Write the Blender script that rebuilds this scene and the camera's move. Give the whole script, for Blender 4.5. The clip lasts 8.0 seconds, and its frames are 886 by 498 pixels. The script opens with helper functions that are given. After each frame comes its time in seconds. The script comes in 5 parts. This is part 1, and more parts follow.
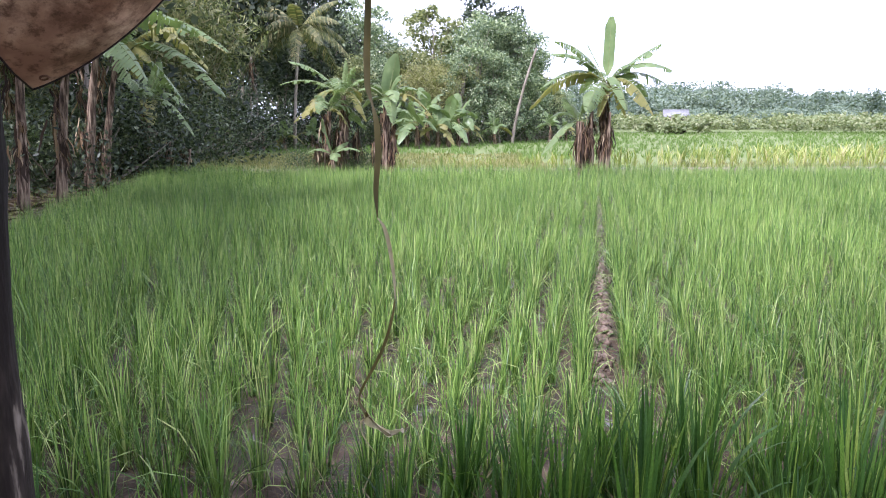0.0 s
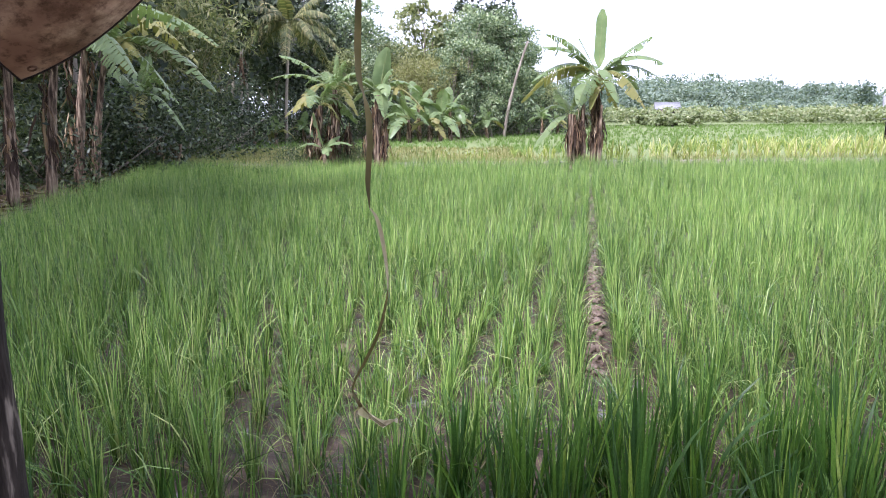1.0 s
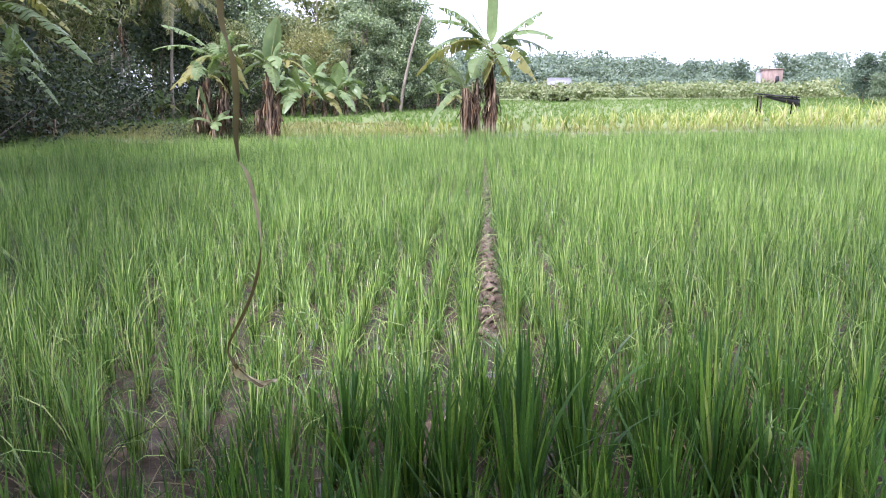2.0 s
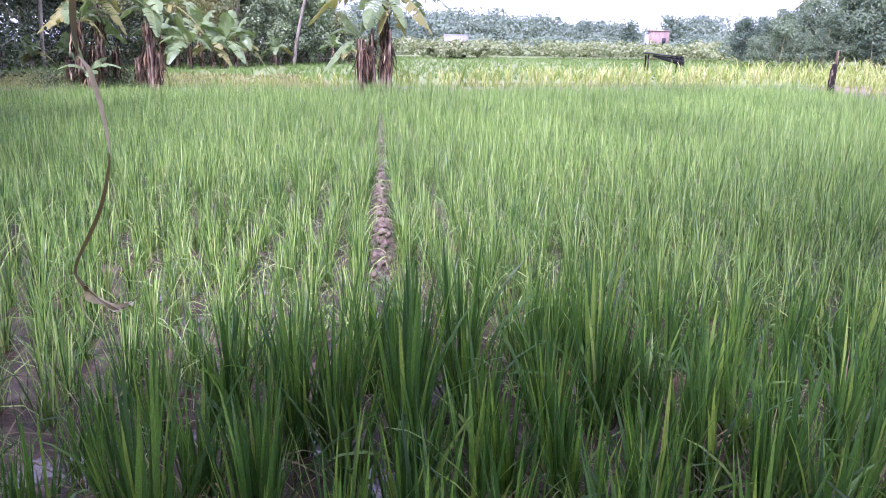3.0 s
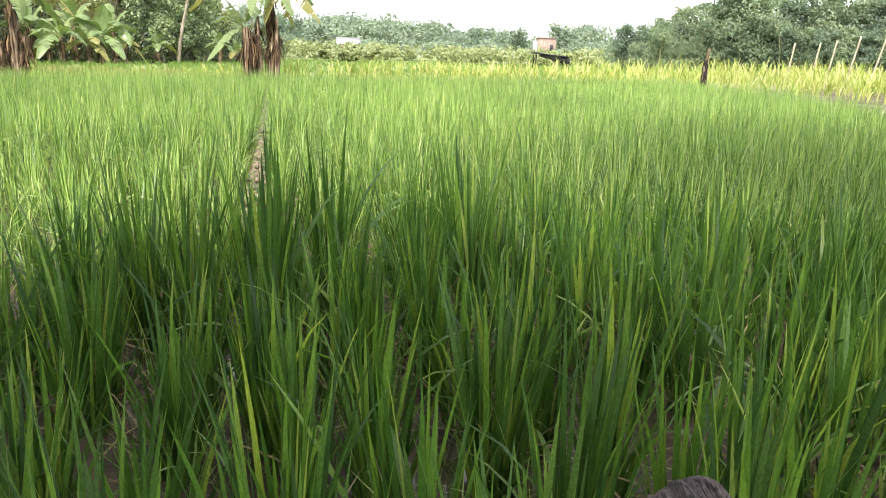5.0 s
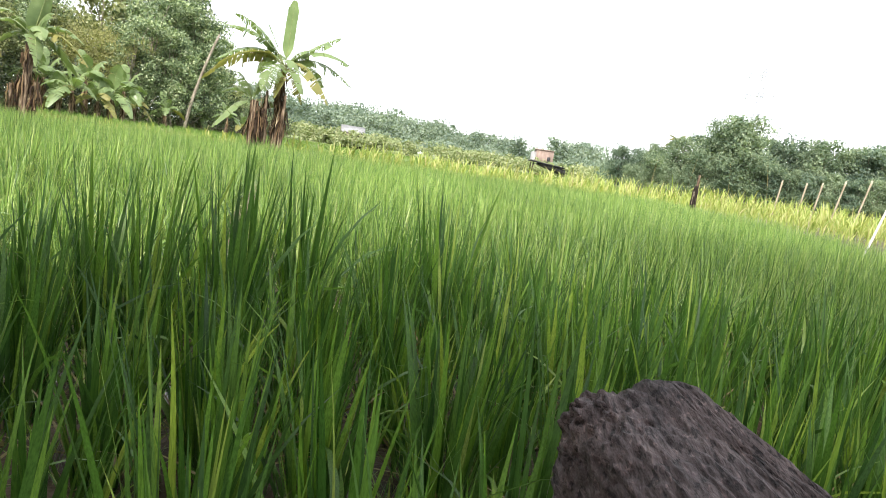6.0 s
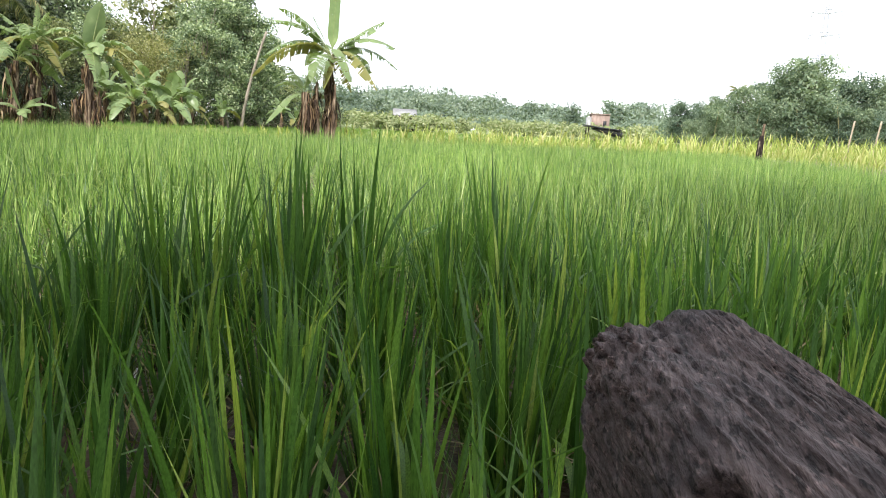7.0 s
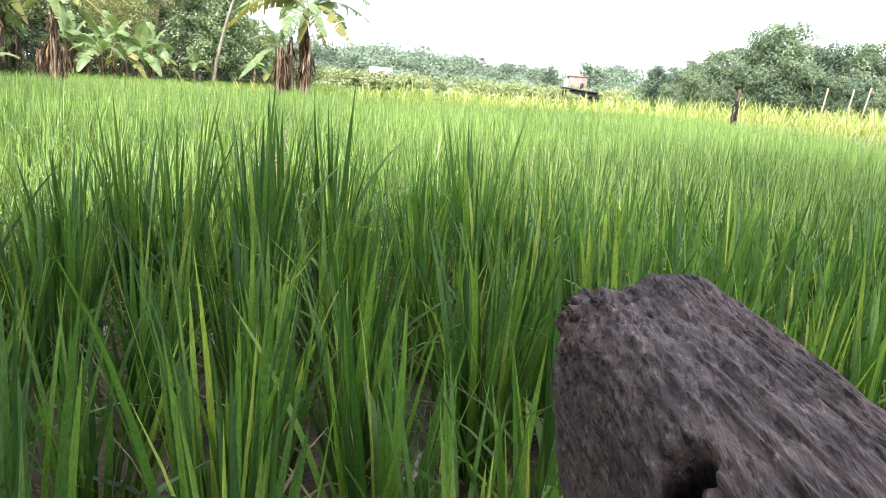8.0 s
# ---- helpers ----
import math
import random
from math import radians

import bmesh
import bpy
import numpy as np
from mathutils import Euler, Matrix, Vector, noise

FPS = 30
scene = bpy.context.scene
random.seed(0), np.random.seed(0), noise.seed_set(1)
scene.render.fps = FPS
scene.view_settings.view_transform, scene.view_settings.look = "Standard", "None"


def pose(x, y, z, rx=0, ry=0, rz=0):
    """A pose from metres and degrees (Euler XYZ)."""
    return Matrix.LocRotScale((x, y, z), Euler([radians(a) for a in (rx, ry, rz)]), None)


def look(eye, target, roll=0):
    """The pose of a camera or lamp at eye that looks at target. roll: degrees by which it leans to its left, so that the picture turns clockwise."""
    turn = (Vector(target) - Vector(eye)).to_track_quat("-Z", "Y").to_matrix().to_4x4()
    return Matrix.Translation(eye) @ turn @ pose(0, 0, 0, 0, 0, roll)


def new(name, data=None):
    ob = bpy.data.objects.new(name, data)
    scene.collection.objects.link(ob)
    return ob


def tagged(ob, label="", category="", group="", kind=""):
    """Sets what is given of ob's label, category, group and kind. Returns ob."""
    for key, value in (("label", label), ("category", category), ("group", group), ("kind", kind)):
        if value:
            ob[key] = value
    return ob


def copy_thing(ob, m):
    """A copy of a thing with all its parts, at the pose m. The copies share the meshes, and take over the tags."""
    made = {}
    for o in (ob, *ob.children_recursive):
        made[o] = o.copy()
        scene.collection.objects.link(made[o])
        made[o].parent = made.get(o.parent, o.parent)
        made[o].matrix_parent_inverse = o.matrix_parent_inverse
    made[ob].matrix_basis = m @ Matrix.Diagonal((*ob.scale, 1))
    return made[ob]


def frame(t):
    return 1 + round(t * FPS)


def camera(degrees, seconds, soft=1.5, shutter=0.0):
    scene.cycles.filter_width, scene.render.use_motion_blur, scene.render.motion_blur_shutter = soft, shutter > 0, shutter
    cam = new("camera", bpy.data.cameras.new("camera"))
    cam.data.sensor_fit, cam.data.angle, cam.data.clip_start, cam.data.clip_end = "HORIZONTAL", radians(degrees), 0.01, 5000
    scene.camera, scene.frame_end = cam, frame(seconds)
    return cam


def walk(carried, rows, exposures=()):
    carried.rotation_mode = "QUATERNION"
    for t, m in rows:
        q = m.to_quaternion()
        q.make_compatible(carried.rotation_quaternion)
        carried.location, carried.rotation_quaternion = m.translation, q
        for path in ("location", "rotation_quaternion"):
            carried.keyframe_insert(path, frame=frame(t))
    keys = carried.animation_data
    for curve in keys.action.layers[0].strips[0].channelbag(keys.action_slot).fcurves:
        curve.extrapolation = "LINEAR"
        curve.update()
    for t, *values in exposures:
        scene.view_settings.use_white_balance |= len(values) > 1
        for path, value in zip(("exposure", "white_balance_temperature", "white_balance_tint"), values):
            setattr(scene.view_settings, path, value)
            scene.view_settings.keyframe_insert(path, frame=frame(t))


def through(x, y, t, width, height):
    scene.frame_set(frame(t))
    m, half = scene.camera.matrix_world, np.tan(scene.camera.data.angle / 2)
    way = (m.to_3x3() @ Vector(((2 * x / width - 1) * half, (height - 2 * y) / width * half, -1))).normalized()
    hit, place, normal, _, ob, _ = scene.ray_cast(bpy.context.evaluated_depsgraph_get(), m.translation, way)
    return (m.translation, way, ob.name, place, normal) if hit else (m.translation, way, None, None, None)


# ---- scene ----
cam = camera(62.2, 8.0, 1.0)
PATH = [
    (0, (0.100, 0.159, 1.560), (0.113, 2.129, 1.218), -0.2),
    (0.5, (0.099, 0.155, 1.554), (0.110, 2.124, 1.202), -0.1),
    (1, (0.100, 0.158, 1.550), (0.133, 2.126, 1.192), -0.5),
    (1.5, (0.118, 0.175, 1.535), (0.242, 2.137, 1.171), 0.3),
    (2, (0.154, 0.155, 1.496), (0.455, 2.087, 1.073), -0.4),
    (2.2, (0.173, 0.175, 1.470), (0.542, 2.082, 0.992), -0.2),
    (3.3, (0.217, 0.208, 1.351), (0.818, 2.035, 0.802), 1.7),
    (3.5, (0.203, 0.211, 1.343), (0.809, 2.031, 0.776), 2.5),
    (4, (0.204, 0.205, 1.334), (0.824, 2.021, 0.771), -0.8),
    (4.5, (0.274, 0.184, 1.174), (1.148, 1.883, 0.583), 1.8),
    (4.7, (0.295, 0.156, 1.064), (1.137, 1.883, 0.510), 1.1),
    (5.8, (0.380, 0.199, 0.785), (1.224, 1.979, 0.442), 7.0),
    (6, (0.381, 0.195, 0.774), (1.244, 1.983, 0.527), 8.5),
    (6.5, (0.396, 0.196, 0.759), (1.200, 2.006, 0.483), 5.4),
    (7, (0.411, 0.195, 0.758), (1.119, 2.036, 0.434), 3.0),
    (7.5, (0.414, 0.200, 0.757), (1.171, 2.005, 0.346), 4.0),
    (8, (0.414, 0.200, 0.757), (1.185, 1.996, 0.332), 4.2),
]
EXPOSURES = [(0.0, 0.85, 5450, 30), (2.2, 0.95, 5450, 29), (3.3, 1.15, 5080, 56), (3.7, 1.2, 5220, 52), (4.0, 1.25, 5520, 42), (4.4, 1.27, 6500, 14), (5.8, 1.02, 6400, 12), (6.5, 0.83, 6280, 13), (7.0, 0.83, 6200, 13), (7.4, 1.36, 6050, 15), (8.0, 1.42, 6050, 15)]
walk(cam, [(t, look(eye, target, roll)) for t, eye, target, roll in PATH], EXPOSURES)

# ---- world, sun ----
SUN = Vector((-0.44, -0.48, 0.76)).normalized()
world = bpy.data.worlds.new("world")
scene.world = world
world.use_nodes = True
wn, wl = world.node_tree.nodes, world.node_tree.links
sky = wn.new("ShaderNodeTexSky")
sky.sky_type, sky.sun_disc = "NISHITA", False
sky.sun_elevation = math.asin(SUN.z)
sky.sun_rotation = math.atan2(SUN.x, SUN.y)
sky.air_density, sky.dust_density, sky.ozone_density = 1.0, 1.5, 1.0
pale = wn.new("ShaderNodeHueSaturation")
pale.inputs["Saturation"].default_value = 0.35
wl.new(sky.outputs[0], pale.inputs["Color"])
haze = wn.new("ShaderNodeMix")  # thin bright overcast over the blue
haze.data_type = "RGBA"
haze.inputs["Factor"].default_value = 0.6
haze.inputs[7].default_value = (9.0, 9.2, 9.4, 1)
wl.new(pale.outputs[0], haze.inputs[6])
wl.new(haze.outputs[2], wn["Background"].inputs["Color"])
wn["Background"].inputs["Strength"].default_value = 0.15
sun = bpy.data.lights.new("sun", "SUN")
sun.energy, sun.angle, sun.color = 4.6, radians(7.0), (1.0, 0.94, 0.84)
new("sun", sun).matrix_world = look(SUN * 50, (0, 0, 0))


# ---- materials ----
def nodes(name):
    m = bpy.data.materials.new(name)
    m.use_nodes = True
    t = m.node_tree
    return m, t, t.nodes["Principled BSDF"]


def ramp(t, source, stops):
    r = t.nodes.new("ShaderNodeValToRGB")
    e = r.color_ramp.elements
    while len(e) < len(stops):
        e.new(0.5)
    for k, (p, c) in enumerate(stops):
        e[k].position, e[k].color = p, (*c, 1)
    t.links.new(source, r.inputs[0])
    return r.outputs[0]


def mix(t, kind, fac, a, b):
    n = t.nodes.new("ShaderNodeMix")
    n.data_type, n.blend_type = "RGBA", kind
    for socket, v in ((n.inputs["Factor"], fac), (n.inputs[6], a), (n.inputs[7], b)):
        if isinstance(v, bpy.types.NodeSocket):
            t.links.new(v, socket)
        else:
            socket.default_value = v if not isinstance(v, tuple) else (*v, 1)
    return n.outputs[2]


def noise_tex(t, scale, detail=4, vector=None, rough=0.55):
    n = t.nodes.new("ShaderNodeTexNoise")
    n.inputs["Scale"].default_value, n.inputs["Detail"].default_value = scale, detail
    n.inputs["Roughness"].default_value = rough
    if vector is not None:
        t.links.new(vector, n.inputs["Vector"])
    return n.outputs["Fac"]


def coords(t, scale=(1, 1, 1), kind="Object"):
    c, m = t.nodes.new("ShaderNodeTexCoord"), t.nodes.new("ShaderNodeMapping")
    m.inputs["Scale"].default_value = scale
    t.links.new(c.outputs[kind], m.inputs["Vector"])
    return m.outputs[0]


def bump(t, p, height, strength, distance):
    b = t.nodes.new("ShaderNodeBump")
    b.inputs["Strength"].default_value, b.inputs["Distance"].default_value = strength, distance
    t.links.new(height, b.inputs["Height"])
    t.links.new(b.outputs[0], p.inputs["Normal"])


def leafy(name, stops, through=0.35, rough=0.5, patch=0.25, patch_scale=0.4, island=True, spec=0.25, single=False, veins=0.0):
    """Leaf: a colour drawn leaf by leaf, broad tonal drift over the plant, light that shines through."""
    m, t, p = nodes(name)
    if single:
        pick = t.nodes.new("ShaderNodeObjectInfo").outputs["Random"]
    elif island:
        pick = t.nodes.new("ShaderNodeNewGeometry").outputs["Random Per Island"]
    else:
        pick = noise_tex(t, 3.0, 3, coords(t))
    c = ramp(t, pick, stops)
    geo = t.nodes.new("ShaderNodeNewGeometry")
    drift = noise_tex(t, patch_scale, 3, geo.outputs["Position"])
    c = mix(t, "MULTIPLY", patch, c, ramp(t, drift, [(0.35, (0.45, 0.5, 0.45)), (0.65, (1.25, 1.2, 1.1))]))
    if veins:
        c = mix(t, "MULTIPLY", veins, c, ramp(t, noise_tex(t, 420.0, 3, coords(t, (1, 1, 0.015)), 0.6), [(0.34, (0.55, 0.6, 0.5)), (0.5, (1.0, 1.0, 1.0)), (0.66, (1.35, 1.3, 1.3))]))
    t.links.new(c, p.inputs["Base Color"])
    p.inputs["Roughness"].default_value = rough
    p.inputs["Specular IOR Level"].default_value = spec
    tr, mx = t.nodes.new("ShaderNodeBsdfTranslucent"), t.nodes.new("ShaderNodeMixShader")
    t.links.new(mix(t, "MULTIPLY", 1.0, c, (1.15, 1.25, 0.6)), tr.inputs["Color"])
    mx.inputs[0].default_value = through
    t.links.new(p.outputs[0], mx.inputs[1])
    t.links.new(tr.outputs[0], mx.inputs[2])
    t.links.new(mx.outputs[0], t.nodes["Material Output"].inputs["Surface"])
    return m


def rough_stuff(name, stops, scale, stretch=(1, 1, 1), rough=0.85, relief=0.5, depth=0.02, fine=6.0):
    """Bark, soil, weathered wood: two scales of colour and of relief."""
    m, t, p = nodes(name)
    v = coords(t, stretch)
    a, b = noise_tex(t, scale, 5, v), noise_tex(t, scale * fine, 4, v)
    c = ramp(t, a, stops)
    c = mix(t, "MULTIPLY", 0.7, c, ramp(t, b, [(0.3, (0.5, 0.48, 0.46)), (0.7, (1.2, 1.2, 1.2))]))
    t.links.new(c, p.inputs["Base Color"])
    p.inputs["Roughness"].default_value = rough
    p.inputs["Specular IOR Level"].default_value = 0.2
    h = t.nodes.new("ShaderNodeMath")
    h.operation = "MULTIPLY_ADD"
    t.links.new(b, h.inputs[0])
    h.inputs[1].default_value = 0.5
    t.links.new(a, h.inputs[2])
    bump(t, p, h.outputs[0], relief, depth)
    return m


RICE = leafy("rice_leaf", [(0.0, (0.03, 0.076, 0.018)), (0.3, (0.088, 0.175, 0.037)), (0.6, (0.192, 0.315, 0.068)), (0.85, (0.302, 0.425, 0.11)), (1.0, (0.47, 0.53, 0.21))], 0.2, 0.38, 0.45, 0.35, True, 0.32)
RICE_TALL = leafy("tall_rice_leaf", [(0.0, (0.03, 0.074, 0.022)), (0.5, (0.08, 0.163, 0.036)), (0.85, (0.15, 0.255, 0.05)), (1.0, (0.3, 0.365, 0.085))], 0.42, 0.38, 0.45, 1.5, True, 0.32, False, 0.8)
TALL_LEAF = leafy("single_tall_rice_leaf", [(0.0, (0.03, 0.074, 0.022)), (0.5, (0.08, 0.163, 0.036)), (0.85, (0.15, 0.255, 0.05)), (1.0, (0.3, 0.365, 0.085))], 0.42, 0.38, 0.45, 1.5, True, 0.32, True, 0.8)
STRAW = leafy("dry_rice_leaf", [(0.0, (0.12, 0.088, 0.045)), (1.0, (0.29, 0.24, 0.135))], 0.25, 0.7)
CORN = leafy("young_maize_leaf", [(0.0, (0.1918, 0.2717, 0.0719)), (0.5, (0.3357, 0.3916, 0.1119)), (0.85, (0.4476, 0.4555, 0.1918)), (1.0, (0.5435, 0.4955, 0.3037))], 0.4, 0.6, 0.25, 0.5, True, 0.2)
GRASS = leafy("grass_leaf", [(0.0, (0.135, 0.162, 0.054)), (0.5, (0.252, 0.261, 0.099)), (1.0, (0.432, 0.369, 0.216))], 0.35, 0.8, 0.4, 0.3, True, 0.1)
FAR_RICE = leafy("far_rice_leaf", [(0.0, (0.13, 0.21, 0.06)), (1.0, (0.18, 0.26, 0.085))], 0.4, 0.9, 0.3, 0.05, True, 0.03)
TREE_A = leafy("tree_leaf", [(0.0, (0.085, 0.13, 0.078)), (0.5, (0.21, 0.28, 0.165)), (0.85, (0.38, 0.45, 0.29)), (1.0, (0.56, 0.6, 0.44))], 0.3, 0.5, 0.7, 0.7)
# Dark leaf, its stops lowered further to carry the shade between trunks.
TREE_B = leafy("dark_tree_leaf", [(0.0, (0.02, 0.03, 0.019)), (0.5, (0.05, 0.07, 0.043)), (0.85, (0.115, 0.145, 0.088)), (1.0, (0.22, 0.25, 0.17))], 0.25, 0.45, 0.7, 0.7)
TREE_C = leafy("olive_tree_leaf", [(0.0, (0.10, 0.125, 0.055)), (0.5, (0.22, 0.25, 0.115)), (0.85, (0.34, 0.36, 0.18)), (1.0, (0.48, 0.49, 0.3))], 0.3, 0.5, 0.6, 0.7)
BAMBOO_LEAF = leafy("bamboo_leaf", [(0.0, (0.057, 0.0808, 0.0333)), (0.5, (0.1425, 0.171, 0.0665)), (1.0, (0.304, 0.304, 0.1615))], 0.3, 0.5, 0.6, 0.6)
# Far woods and grove: haze mixed into the leaf colour, paler and bluer.
WOODS = leafy("hazed_woods_leaf", [(0.0, (0.165, 0.22, 0.19)), (0.6, (0.21, 0.265, 0.22)), (1.0, (0.265, 0.315, 0.25))], 0.3, 0.9, 0.65, 0.12, spec=0.03)
GROVE_A = leafy("hazed_grove_leaf", [(0.0, (0.12, 0.17, 0.125)), (0.5, (0.19, 0.25, 0.175)), (1.0, (0.28, 0.335, 0.235))], 0.3, 0.85, 0.65, 0.4, spec=0.05)
GROVE_B = leafy("hazed_dark_grove_leaf", [(0.0, (0.09, 0.135, 0.112)), (0.5, (0.145, 0.2, 0.158)), (1.0, (0.215, 0.265, 0.205))], 0.3, 0.85, 0.65, 0.4, spec=0.05)
# Stops lowered here too, for understorey shade held in the leaf colour.
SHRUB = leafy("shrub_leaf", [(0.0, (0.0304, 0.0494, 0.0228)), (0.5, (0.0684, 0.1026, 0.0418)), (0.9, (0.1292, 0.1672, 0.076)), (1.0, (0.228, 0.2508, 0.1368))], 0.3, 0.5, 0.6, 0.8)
# Leaf colour brightened for the haze over the far bushes.
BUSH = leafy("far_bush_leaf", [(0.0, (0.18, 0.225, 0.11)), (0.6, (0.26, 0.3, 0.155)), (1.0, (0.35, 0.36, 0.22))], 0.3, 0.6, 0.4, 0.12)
BAMBOO_PALE = leafy("pale_bamboo_leaf", [(0.0, (0.13, 0.14, 0.055)), (0.5, (0.25, 0.26, 0.10)), (1.0, (0.42, 0.40, 0.20))], 0.35, 0.5, 0.5, 0.6)
PALM = leafy("palm_leaflet", [(0.0, (0.0595, 0.0808, 0.0298)), (0.5, (0.1445, 0.1615, 0.068)), (0.85, (0.2805, 0.255, 0.119)), (1.0, (0.442, 0.3825, 0.187))], 0.3, 0.45, 0.3, 0.8)
BANANA = leafy("banana_leaf", [(0.0, (0.10, 0.155, 0.065)), (0.6, (0.2, 0.27, 0.12)), (1.0, (0.34, 0.4, 0.22))], 0.35, 0.34, 0.3, 1.2, False)
BANANA_OLD = leafy("ageing_banana_leaf", [(0.0, (0.162, 0.198, 0.063)), (0.6, (0.27, 0.252, 0.09)), (1.0, (0.378, 0.27, 0.117))], 0.35, 0.5, 0.3, 1.2, False)
BANANA_DRY = leafy("dry_banana_leaf", [(0.0, (0.02, 0.012, 0.008)), (0.4, (0.055, 0.034, 0.021)), (0.7, (0.13, 0.082, 0.046)), (0.9, (0.27, 0.185, 0.10)), (1.0, (0.46, 0.38, 0.26))], 0.15, 0.8, 0.4, 2.0)
LITTER = leafy("leaf_litter", [(0.0, (0.03, 0.019, 0.011)), (0.5, (0.09, 0.06, 0.035)), (1.0, (0.26, 0.2, 0.13))], 0.1, 0.8, 0.4, 2.0)
RIB = rough_stuff("banana_midrib", [(0.3, (0.16, 0.21, 0.07)), (0.7, (0.30, 0.33, 0.14))], 3.0, (2, 2, 2), 0.5, 0.2, 0.01)
STEM = rough_stuff("banana_stem", [(0.36, (0.03, 0.02, 0.013)), (0.47, (0.11, 0.076, 0.05)), (0.54, (0.22, 0.162, 0.11)), (0.66, (0.4, 0.32, 0.22))], 4.0, (6, 6, 0.7), 0.8, 0.8, 0.03)
BARK = rough_stuff("bark", [(0.3, (0.18, 0.155, 0.12)), (0.6, (0.34, 0.3, 0.24)), (0.75, (0.48, 0.44, 0.37))], 2.0, (2, 2, 0.6), 0.9, 0.6, 0.04)
CULM = rough_stuff("bamboo_culm", [(0.3, (0.15, 0.15, 0.06)), (0.7, (0.36, 0.33, 0.17))], 3.0, (3, 3, 0.4), 0.6, 0.3, 0.01)
POLE = rough_stuff("dry_bamboo", [(0.3, (0.2, 0.16, 0.09)), (0.7, (0.38, 0.33, 0.22))], 4.0, (4, 4, 0.5), 0.6, 0.3, 0.01)
STAKE = rough_stuff("bleached_bamboo", [(0.3, (0.27, 0.225, 0.15)), (0.7, (0.48, 0.42, 0.31))], 4.0, (4, 4, 0.5), 0.6, 0.3, 0.01)
OLDWOOD = rough_stuff("old_dark_wood", [(0.3, (0.008, 0.0055, 0.004)), (0.54, (0.02, 0.0145, 0.0105)), (0.59, (0.04, 0.031, 0.023)), (0.62, (0.2, 0.168, 0.127)), (0.7, (0.32, 0.28, 0.22))], 5.0, (2.5, 2.5, 0.5), 0.85, 0.7, 0.01)
BLACK = rough_stuff("black_sheeting", [(0.3, (0.012, 0.012, 0.014)), (0.7, (0.05, 0.05, 0.055))], 2.0, (1, 1, 1), 0.45, 0.3, 0.02)
PINK = rough_stuff("pink_render", [(0.3, (0.205, 0.152, 0.128)), (0.7, (0.28, 0.212, 0.178))], 0.7, (1, 1, 0.3), 0.85, 0.2, 0.02)
TIN = rough_stuff("pale_roof_sheet", [(0.3, (0.216, 0.222, 0.222)), (0.7, (0.312, 0.312, 0.306))], 1.0, (1, 1, 1), 0.5, 0.2, 0.02)
STEEL, _t, _p = nodes("pylon_steel")
_p.inputs["Base Color"].default_value, _p.inputs["Roughness"].default_value = (0.33, 0.35, 0.38, 1), 0.6
WHITE = rough_stuff("white_stake_paint", [(0.3, (0.594, 0.576, 0.522)), (0.7, (0.738, 0.72, 0.684))], 5.0, (1, 1, 0.3), 0.6, 0.2, 0.005)


# ---- mesh helpers ----
def rng_of(seed):
    return np.random.default_rng(seed)


def quad_mesh(name, verts, quads, materials, index=None, smooth=False):
    """A mesh from arrays of vertices and of four-cornered faces."""
    me = bpy.data.meshes.new(name)
    verts, quads = np.asarray(verts, np.float32), np.asarray(quads, np.int32)
    me.vertices.add(len(verts))
    me.vertices.foreach_set("co", verts.ravel())
    me.loops.add(quads.size)
    me.loops.foreach_set("vertex_index", quads.ravel())
    me.polygons.add(len(quads))
    me.polygons.foreach_set("loop_start", np.arange(0, quads.size, 4, dtype=np.int32))
    for m in materials if isinstance(materials, (list, tuple)) else [materials]:
        me.materials.append(m)
    if index is not None:
        me.polygons.foreach_set("material_index", np.asarray(index, np.int32))
    if smooth:
        me.polygons.foreach_set("use_smooth", np.ones(len(quads), bool))
    me.update(calc_edges=True)
    return me


def thing(name, label, category, group="", at=(0, 0, 0)):
    ob = tagged(new(name), label, category, group)
    ob.location = at
    return ob


def part(name, me, parent, label=""):
    ob = new(name, me)
    ob.parent = parent
    return tagged(ob, label)


def stuff(name, me, label, category):
    return tagged(new(name, me), label, category, "", "stuff")


def structure(name, me, label, category):
    return tagged(new(name, me), label, category, "", "structure")


class Heap:
    """Collects pieces of four-cornered mesh into one."""
    def __init__(self):
        self.v, self.q, self.m, self.n = [], [], [], 0

    def add(self, v, q, m=0):
        self.v.append(v), self.q.append(q + self.n), self.m.append(np.full(len(q), m))
        self.n += len(v)
        return self

    def mesh(self, name, materials, smooth=False):
        return quad_mesh(name, np.concatenate(self.v), np.concatenate(self.q), materials, np.concatenate(self.m), smooth)


def hash2(i, j, seed):
    h = np.sin(i * 127.1 + j * 311.7 + seed * 74.7) * 43758.5453
    return h - np.floor(h)


def vnoise(x, y, seed=0):
    """Smooth noise from 0 to 1 over the plan."""
    i, j = np.floor(x), np.floor(y)
    u, v = x - i, y - j
    u, v = u * u * (3 - 2 * u), v * v * (3 - 2 * v)
    a, b = hash2(i, j, seed), hash2(i + 1, j, seed)
    c, d = hash2(i, j + 1, seed), hash2(i + 1, j + 1, seed)
    return (a * (1 - u) + b * u) * (1 - v) + (c * (1 - u) + d * u) * v


